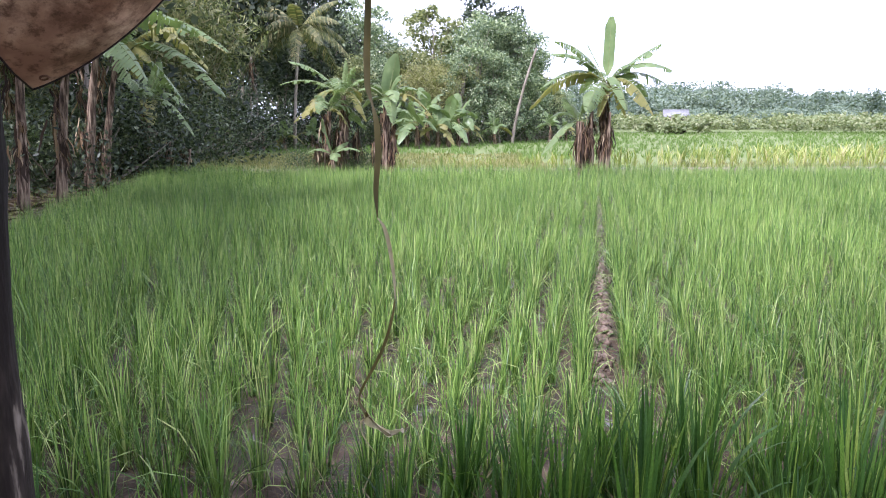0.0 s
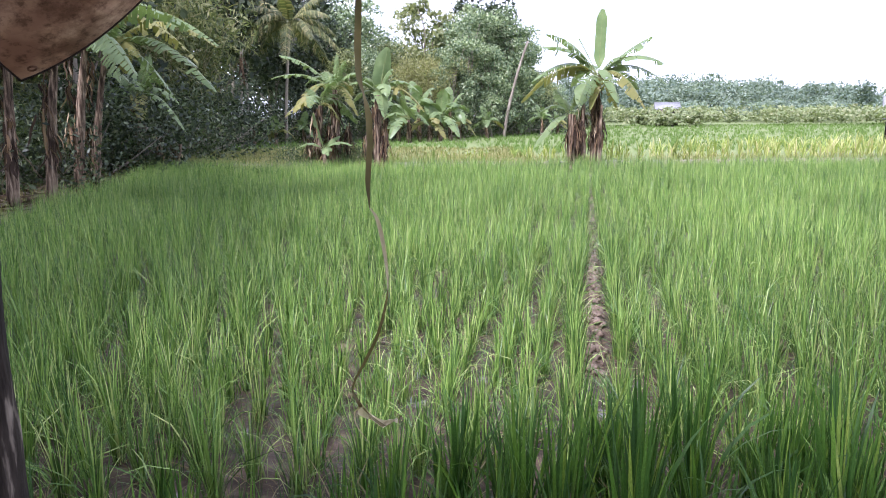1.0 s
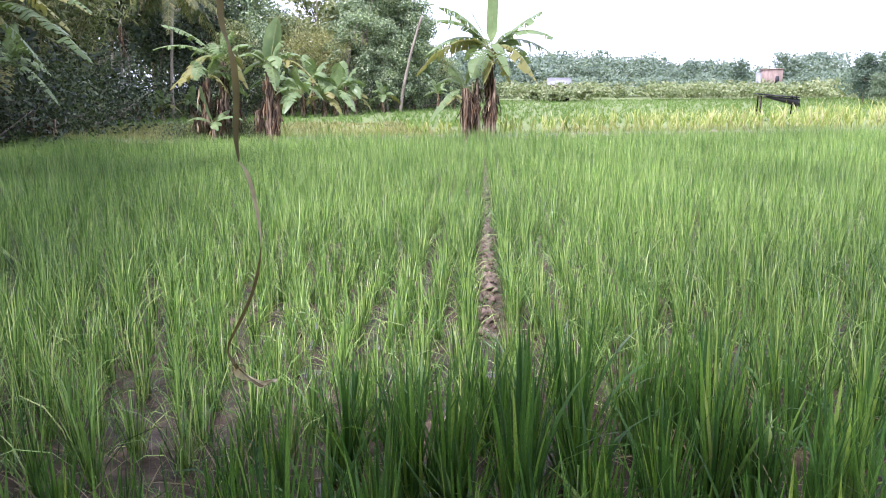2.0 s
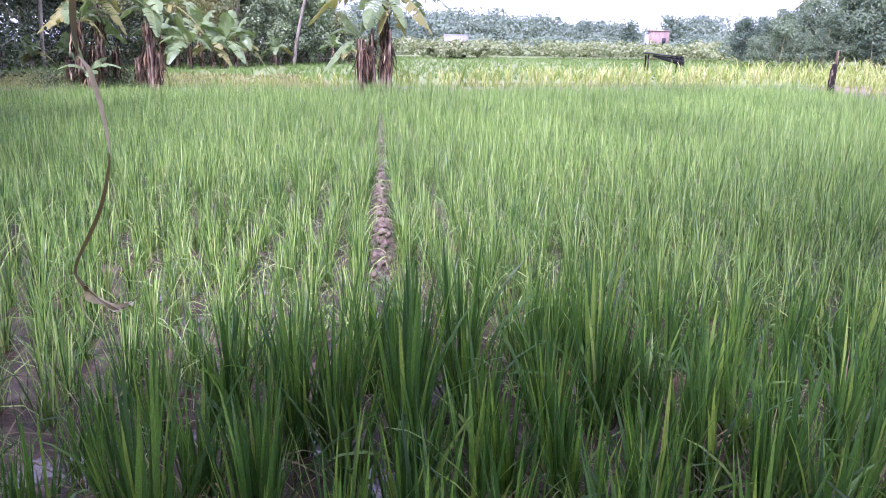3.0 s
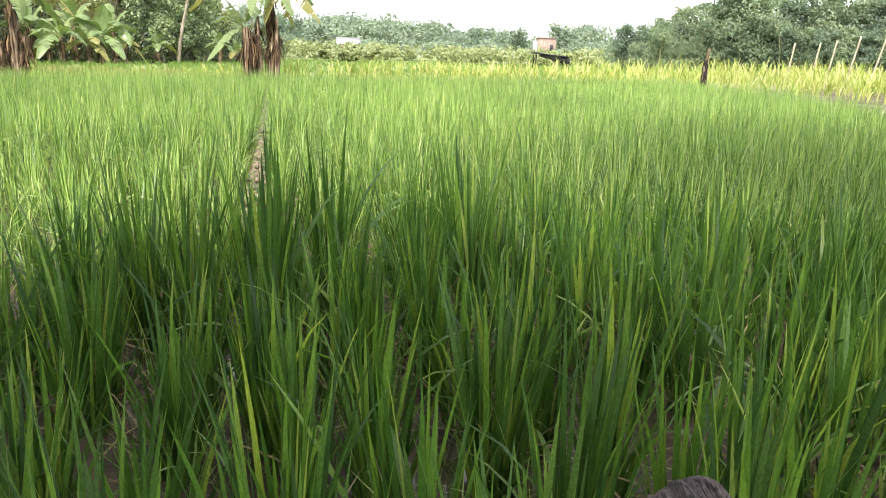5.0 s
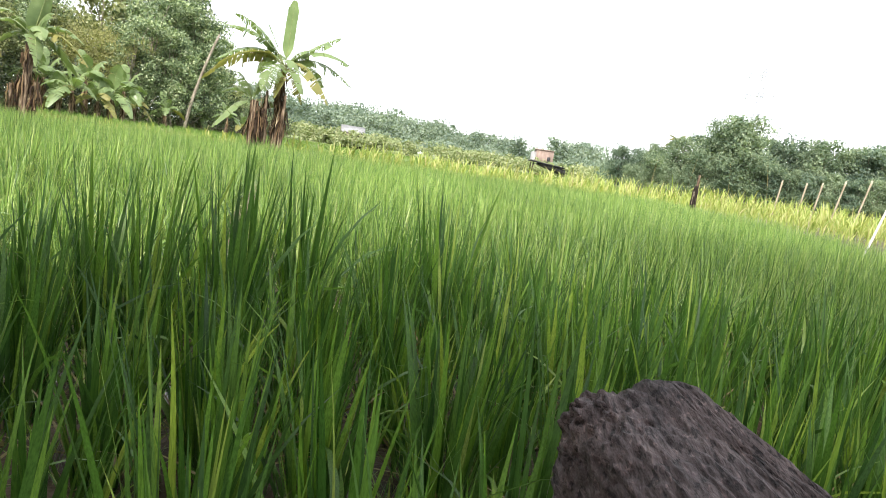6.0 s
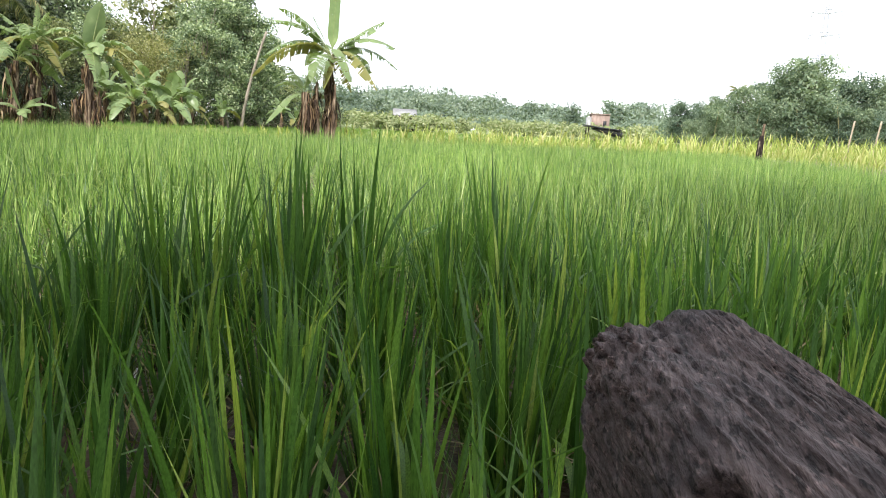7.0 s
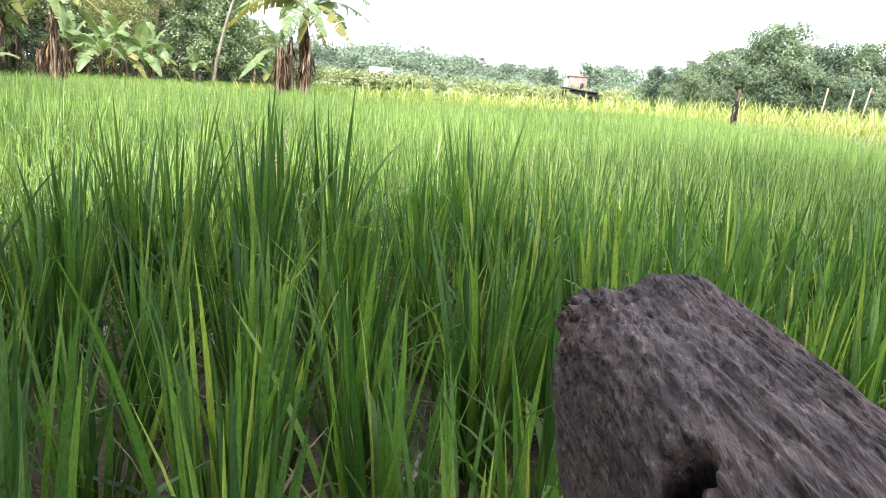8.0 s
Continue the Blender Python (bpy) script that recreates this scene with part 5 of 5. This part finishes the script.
tx, ty = np.meshgrid(np.linspace(-0.76, 0.06, 64), np.linspace(-2.0, 1.76, 60))
tx, ty = tx.ravel(), ty.ravel()


def tarp_height(x, y):
    d = np.hypot((x - CORNER[0]) / 0.85, (y - CORNER[1]) / 0.75)
    return 2.32 - 0.71 * np.clip(1 - 0.36 * d - 1.34 * d * d, 0, 1) + 0.012 * np.sin(x * 5 + y * 3) + 0.02 * (vnoise(x * 3, y * 3, 9) - 0.5)


k = (np.arange(59)[:, None] * 64 + np.arange(63)[None]).ravel()
sheet = thing("tarpaulin_roof", "stained brown tarpaulin roof with one drooping corner", "tarpaulin", "", (0, 0, 0))
tv = np.stack([tx, ty, tarp_height(tx, ty)], 1)
me = quad_mesh("sheet", tv, np.stack([k, k + 1, k + 65, k + 64], 1), TARP, smooth=True)
part("sheet", me, sheet)
HEM = rough_stuff("dark_hem", [(0.3, (0.02, 0.016, 0.014)), (0.7, (0.06, 0.045, 0.04))], 30.0)
u = np.linspace(0, 1, 60)
for ax, ay in ((-0.76 + 0.82 * u, 1.76 + 0 * u), (-0.76 + 0 * u, -2.0 + 3.76 * u)):
    v, q = tube(np.stack([ax, ay, tarp_height(ax, ay)], 1), np.full(60, 0.0028), 5)
    part("hem", quad_mesh("hem", v, q, HEM, smooth=True), sheet, "dark rolled hem")
gr = Heap()
th = np.linspace(0, 2 * np.pi, 17)
gxy = np.array((-0.715, 1.725))
ring = np.stack([gxy[0] + 0.008 * np.cos(th), gxy[1] + 0.008 * np.sin(th)], 1)
v, q = tube(np.stack([ring[:, 0], ring[:, 1], tarp_height(ring[:, 0], ring[:, 1]) - 0.002], 1), np.full(17, 0.0022), 5, 0, None, False)
part("eyelet", quad_mesh("eyelet", v, q, rough_stuff("rusty_eyelet", [(0.3, (0.10, 0.05, 0.03)), (0.7, (0.25, 0.15, 0.10))], 40.0)), sheet, "rusty ring eyelet")

# Thatch added out of view; its edges set where shade falls on near rice.
thatch = thing("thatched_roof", "unseen palm thatch roof added behind the tarpaulin for shade", "roof", "", (0, 0, 0))
THATCH = rough_stuff("palm_thatch", [(0.3, (0.07, 0.05, 0.035)), (0.7, (0.22, 0.17, 0.11))], 6.0, (0.4, 4, 4), 0.9, 0.6, 0.02)
for x0, x1, y0, y1, z0, z1 in ((-4.4, 0.38, -2.4, -0.9, 2.36, 2.75), (-0.9, 0.38, -0.9, 1.05, 2.75, 2.45), (-4.4, -0.9, -0.9, 1.65, 2.75, 2.37)):
    hx, hy = np.meshgrid(np.linspace(x0, x1, 30), np.linspace(y0, y1, 14))
    hz = z0 + (z1 - z0) * (hy - y0) / (y1 - y0) + 0.04 * (vnoise(hx * 6, hy * 3, 61) - 0.5)
    k = (np.arange(13)[:, None] * 30 + np.arange(29)[None]).ravel()
    v = np.stack([hx.ravel(), hy.ravel(), hz.ravel()], 1)
    q = np.stack([k, k + 1, k + 31, k + 30], 1)
    part("slope", Heap().add(v, q).add(v - np.array((0, 0, 0.09)), q[:, ::-1]).mesh("slope", [THATCH]), thatch)
v, q = tube([(-4.45, -0.9, 2.66), (0.55, -0.9, 2.66)], [0.04, 0.04], 8)
part("ridge_pole", quad_mesh("ridge_pole", v, q, POLE, smooth=True), thatch)
for px in (-4.2, 0.0):
    v, q = tube([(px, -0.9, -0.1), (px, -0.9, 2.66)], [0.06, 0.05], 10)
    part("post", quad_mesh("post", v, q, OLDWOOD, smooth=True), thatch)

# strip of dry palm leaf that hangs from the roof edge
RIBBON = leafy("dry_palm_strip", [(0.3, (0.075, 0.06, 0.024)), (0.5, (0.15, 0.122, 0.052)), (0.75, (0.29, 0.245, 0.125))], 0.3, 0.5, 0.5, 9.0, False)
PALE = leafy("pale_dry_leaf", [(0.3, (0.38, 0.32, 0.21)), (0.5, (0.62, 0.55, 0.4)), (0.7, (0.8, 0.74, 0.58))], 0.2, 0.6, 0.4, 30.0, False)
FADED = leafy("faded_palm_strip", [(0.0, (0.312, 0.26, 0.156)), (1.0, (0.546, 0.481, 0.325))], 0.2, 0.6, 0.4, 30.0, False)
strip = thing("palm_leaf_strip", "long dry strip of palm leaf hanging from the roof", "leaf strip", "", (0, 0, 0))


def ribbon_mesh(name, pts, widths, turns, material, n=90):
    pts = np.asarray(pts, float)
    s = np.linspace(0, 1, len(pts))
    f = np.linspace(0, 1, n)
    p = np.stack([np.interp(f, s, pts[:, i]) for i in range(3)], 1)
    for _ in range(6):
        p[1:-1] = (p[:-2] + 2 * p[1:-1] + p[2:]) / 4
    w, a = np.interp(f, s, widths), np.interp(f, s, turns)
    off = np.stack([np.cos(a), np.sin(a), 0 * a], 1) * (w / 2)[:, None]
    v = np.stack([p - off, p + np.array((0, 0.0015, 0)), p + off], 1).reshape(-1, 3)
    k = np.arange(n - 1)[:, None] * 3
    return quad_mesh(name, v, np.concatenate([k + np.array((0, 1, 4, 3)), k + np.array((1, 2, 5, 4))]), material, smooth=True)


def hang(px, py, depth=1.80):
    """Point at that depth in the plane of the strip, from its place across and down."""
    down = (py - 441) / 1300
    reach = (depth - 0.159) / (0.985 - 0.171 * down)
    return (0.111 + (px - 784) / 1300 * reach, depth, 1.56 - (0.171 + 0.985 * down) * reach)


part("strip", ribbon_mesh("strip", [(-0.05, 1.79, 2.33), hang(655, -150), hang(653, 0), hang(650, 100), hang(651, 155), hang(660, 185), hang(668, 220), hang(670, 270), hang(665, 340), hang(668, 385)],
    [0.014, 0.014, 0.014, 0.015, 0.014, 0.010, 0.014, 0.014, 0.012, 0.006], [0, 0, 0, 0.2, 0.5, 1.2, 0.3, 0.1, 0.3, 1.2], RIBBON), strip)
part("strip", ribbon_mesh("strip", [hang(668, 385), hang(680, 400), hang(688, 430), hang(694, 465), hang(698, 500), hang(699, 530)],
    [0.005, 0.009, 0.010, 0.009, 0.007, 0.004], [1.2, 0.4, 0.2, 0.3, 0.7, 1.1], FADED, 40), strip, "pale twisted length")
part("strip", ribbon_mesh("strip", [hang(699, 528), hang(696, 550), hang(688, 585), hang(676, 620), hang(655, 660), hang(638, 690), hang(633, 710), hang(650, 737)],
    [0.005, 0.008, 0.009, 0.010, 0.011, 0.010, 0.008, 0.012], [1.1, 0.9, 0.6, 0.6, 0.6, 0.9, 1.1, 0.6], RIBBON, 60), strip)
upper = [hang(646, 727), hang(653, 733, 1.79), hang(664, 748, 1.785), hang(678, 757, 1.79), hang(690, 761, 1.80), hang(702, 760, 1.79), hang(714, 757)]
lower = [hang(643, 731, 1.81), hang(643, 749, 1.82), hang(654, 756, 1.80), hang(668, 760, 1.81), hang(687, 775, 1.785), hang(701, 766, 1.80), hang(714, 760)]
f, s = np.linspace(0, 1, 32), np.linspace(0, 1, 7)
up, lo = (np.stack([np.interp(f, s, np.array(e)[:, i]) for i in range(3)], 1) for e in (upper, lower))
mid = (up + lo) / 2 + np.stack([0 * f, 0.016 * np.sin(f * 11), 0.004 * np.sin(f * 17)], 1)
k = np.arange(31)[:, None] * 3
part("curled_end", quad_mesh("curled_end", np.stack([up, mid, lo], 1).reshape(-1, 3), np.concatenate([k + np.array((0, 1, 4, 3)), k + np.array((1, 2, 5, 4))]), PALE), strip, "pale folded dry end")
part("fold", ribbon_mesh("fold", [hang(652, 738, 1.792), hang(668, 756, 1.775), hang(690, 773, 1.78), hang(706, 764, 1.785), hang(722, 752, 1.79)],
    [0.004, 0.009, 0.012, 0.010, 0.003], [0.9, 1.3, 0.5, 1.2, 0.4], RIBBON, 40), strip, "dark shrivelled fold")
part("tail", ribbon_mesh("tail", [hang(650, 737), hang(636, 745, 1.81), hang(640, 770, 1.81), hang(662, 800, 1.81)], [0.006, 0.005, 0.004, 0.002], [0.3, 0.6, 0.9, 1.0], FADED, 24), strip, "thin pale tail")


# weathered beam that sticks out over the paddy
BEAM, t, p = nodes("weathered_beam")


def along_grain(stretch):
    """Coordinates drawn out along the grain, which runs a little askew to the beam."""
    turn = t.nodes.new("ShaderNodeMapping")
    turn.inputs["Rotation"].default_value = (radians(-4), 0, radians(13))
    t.links.new(coords(t), turn.inputs["Vector"])
    squeeze = t.nodes.new("ShaderNodeMapping")
    squeeze.inputs["Scale"].default_value = (1, stretch, 1)
    t.links.new(turn.outputs[0], squeeze.inputs["Vector"])
    return squeeze.outputs[0]


vec, plain = along_grain(0.1), coords(t)
fibre, strand, cloud, pit = noise_tex(t, 560.0, 3, vec, 0.6), noise_tex(t, 210.0, 4, vec, 0.6), noise_tex(t, 22.0, 5, plain), noise_tex(t, 360.0, 3, along_grain(0.25), 0.6)
c = ramp(t, strand, [(0.34, (0.055, 0.042, 0.041)), (0.48, (0.092, 0.071, 0.069)), (0.60, (0.115, 0.091, 0.089)), (0.75, (0.155, 0.127, 0.124))])
c = mix(t, "MULTIPLY", 1.0, c, ramp(t, fibre, [(0.32, (0.6, 0.58, 0.57)), (0.45, (0.9, 0.88, 0.87)), (0.57, (1.1, 1.08, 1.06)), (0.68, (1.4, 1.36, 1.33))]))
c = mix(t, "MULTIPLY", 0.75, c, ramp(t, cloud, [(0.36, (0.55, 0.56, 0.60)), (0.64, (1.25, 1.17, 1.12))]))
c = mix(t, "MULTIPLY", 1.0, c, ramp(t, noise_tex(t, 430.0, 2, along_grain(0.3), 0.5), [(0.60, (1.0, 1.0, 1.0)), (0.70, (2.0, 1.92, 1.88))]))
c = mix(t, "MULTIPLY", 0.85, c, ramp(t, pit, [(0.38, (0.12, 0.11, 0.11)), (0.46, (1.0, 1.0, 1.0))]))
# Shade inside the hole, put into the wood colour round its centre.
hole_shade = t.nodes.new("ShaderNodeVectorMath")
hole_shade.operation = "DISTANCE"
t.links.new(coords(t, (50, 70, 60)), hole_shade.inputs[0])
hole_shade.inputs[1].default_value = (-2.05, -13.45, 2.28)
c = mix(t, "MULTIPLY", 1.0, c, ramp(t, hole_shade.outputs["Value"], [(0.0, (0.05, 0.045, 0.04)), (0.50, (0.07, 0.06, 0.055)), (0.66, (1.0, 1.0, 1.0))]))
t.links.new(c, p.inputs["Base Color"])
p.inputs["Roughness"].default_value = 0.8
p.inputs["Specular IOR Level"].default_value = 0.25
mixed = t.nodes.new("ShaderNodeMath")
mixed.operation = "MULTIPLY_ADD"
t.links.new(fibre, mixed.inputs[0])
mixed.inputs[1].default_value = 0.7
t.links.new(pit, mixed.inputs[2])
bump(t, p, mixed.outputs[0], 1.0, 0.0028)
beam = thing("wooden_beam", "grey-brown weathered beam with a crumbling rotten end", "beam")
along = np.concatenate([np.linspace(0, 0.34, 220, endpoint=False), np.linspace(0.34, 1.35, 50)])
around = np.concatenate([np.linspace(0, 0.9, 24, endpoint=False), np.linspace(0.9, 3.7, 190, endpoint=False), np.linspace(3.7, 2 * np.pi, 46, endpoint=False)])
n_a, n_l = len(around), len(along)
AL, AR = np.meshgrid(along, around, indexing="ij")
ca, sa = np.cos(AR), np.sin(AR)
half_w, half_h = 0.050, 0.056
sq = (np.abs(ca) ** 4.5 + np.abs(sa) ** 4.5) ** (-1 / 4.5)
grain = np.abs(vnoise(AR * 44 / np.pi, AL * 10, 51) - 0.5) * 0.0022 + np.abs(vnoise(AR * 84 / np.pi, AL * 22, 52) - 0.5) * 0.0026 - 0.002
rot = np.exp(-AL / 0.05)
corner = np.exp(-((AR - 2.35) / 0.55) ** 2)
grain += rot * (vnoise(AR * 9, AL * 120, 53) - 0.55) * 0.0028 * (0.5 + 1.6 * corner)
grain += rot * (vnoise(AR * 3, AL * 30, 54) - 0.5) * 0.008
grain -= 0.004 * np.exp(-((AR - 1.95) / 0.07) ** 2) * np.exp(-AL / 0.08)
grain += (vnoise(AR * 17, AL * 34, 63) ** 2 - 0.3) * 0.0014 + (vnoise(AR * 38, AL * 85, 64) - 0.5) * 0.0016
crumb = np.exp(-(AL / 0.09) ** 2) * np.exp(-((AR - 2.3) / 0.42) ** 2)
grain += crumb * ((vnoise(AR * 19, AL * 230, 65) ** 2 - 0.35) * 0.005 + (vnoise(AR * 13, AL * 130, 66) - 0.5) * 0.0032)
bx, bz = ca * sq * half_w, sa * sq * half_h
bx = np.where(bx > 0, bx * 0.6, bx) - 0.006 * np.clip(-bx / half_w, 0, 1) * bz / half_h
bz = bz - 0.004 * (np.tanh((AR - 1.72) / 0.03) + 1) / 2 * np.exp(-(AL / 0.10) ** 2) * np.clip(sa, 0, 1)
soft_rim = 1 - 0.16 * np.exp(-AL / 0.007)
bx, bz = bx * (1 + grain / half_w) * soft_rim, bz * (1 + grain / half_h) * soft_rim
skew = 0.014 * (1 - bx / half_w)
ragged = rot * (0.014 * (vnoise(AR * 1.6, AR * 0 + 3, 55) - 0.5) + 0.0015 * (vnoise(AR * 9, AR * 0 + 3, 58) - 0.5))
by = -(AL + skew * np.clip(1 - AL / 0.5, 0, 1) + ragged)
hole = np.clip(1.5 - np.sqrt(((by + 0.1922) / 0.0085) ** 2 + ((bx + 0.0473) ** 2 + (bz - 0.0453) ** 2) / 0.0075 ** 2), 0, 1.2) / 1.2
hole = hole * hole * (3 - 2 * hole)
bx, bz = bx + 0.010 * hole, bz - 0.013 * hole
v = np.stack([bx, by, bz], 2).reshape(-1, 3)
k, s = np.arange(n_l - 1)[:, None] * n_a, np.arange(n_a)[None]
q = np.stack([k + s, k + (s + 1) % n_a, k + n_a + (s + 1) % n_a, k + n_a + s], 2).reshape(-1, 4)
m = len(v)
rim = v[:n_a]
inner = rim * np.array((0.55, 1, 0.55)) + np.array((0, 0.004, 0)) + rng_of(56).normal(0, 0.0025, rim.shape)
core = inner.mean(0, keepdims=True)
v = np.concatenate([v, inner, core])
i = np.arange(n_a)
q = np.concatenate([q, np.stack([i, m + i, m + (i + 1) % n_a, (i + 1) % n_a], 1)])
j = np.arange(0, n_a, 2)
q = np.concatenate([q, np.stack([np.full(len(j), m + n_a), m + (j + 2) % n_a, m + (j + 1) % n_a, m + j], 1)])
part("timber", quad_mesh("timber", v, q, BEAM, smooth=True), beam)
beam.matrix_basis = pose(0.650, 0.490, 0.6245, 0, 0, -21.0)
prop = thing("beam_prop", "short dark post under the beam", "post", "", (0.24, -0.56, 0.0))
v, q = tube([(0, 0, -0.1), (0, 0, 0.565)], [0.05, 0.05], 10, 0.05, rng_of(57))
part("shaft", quad_mesh("shaft", v, q, OLDWOOD), prop)
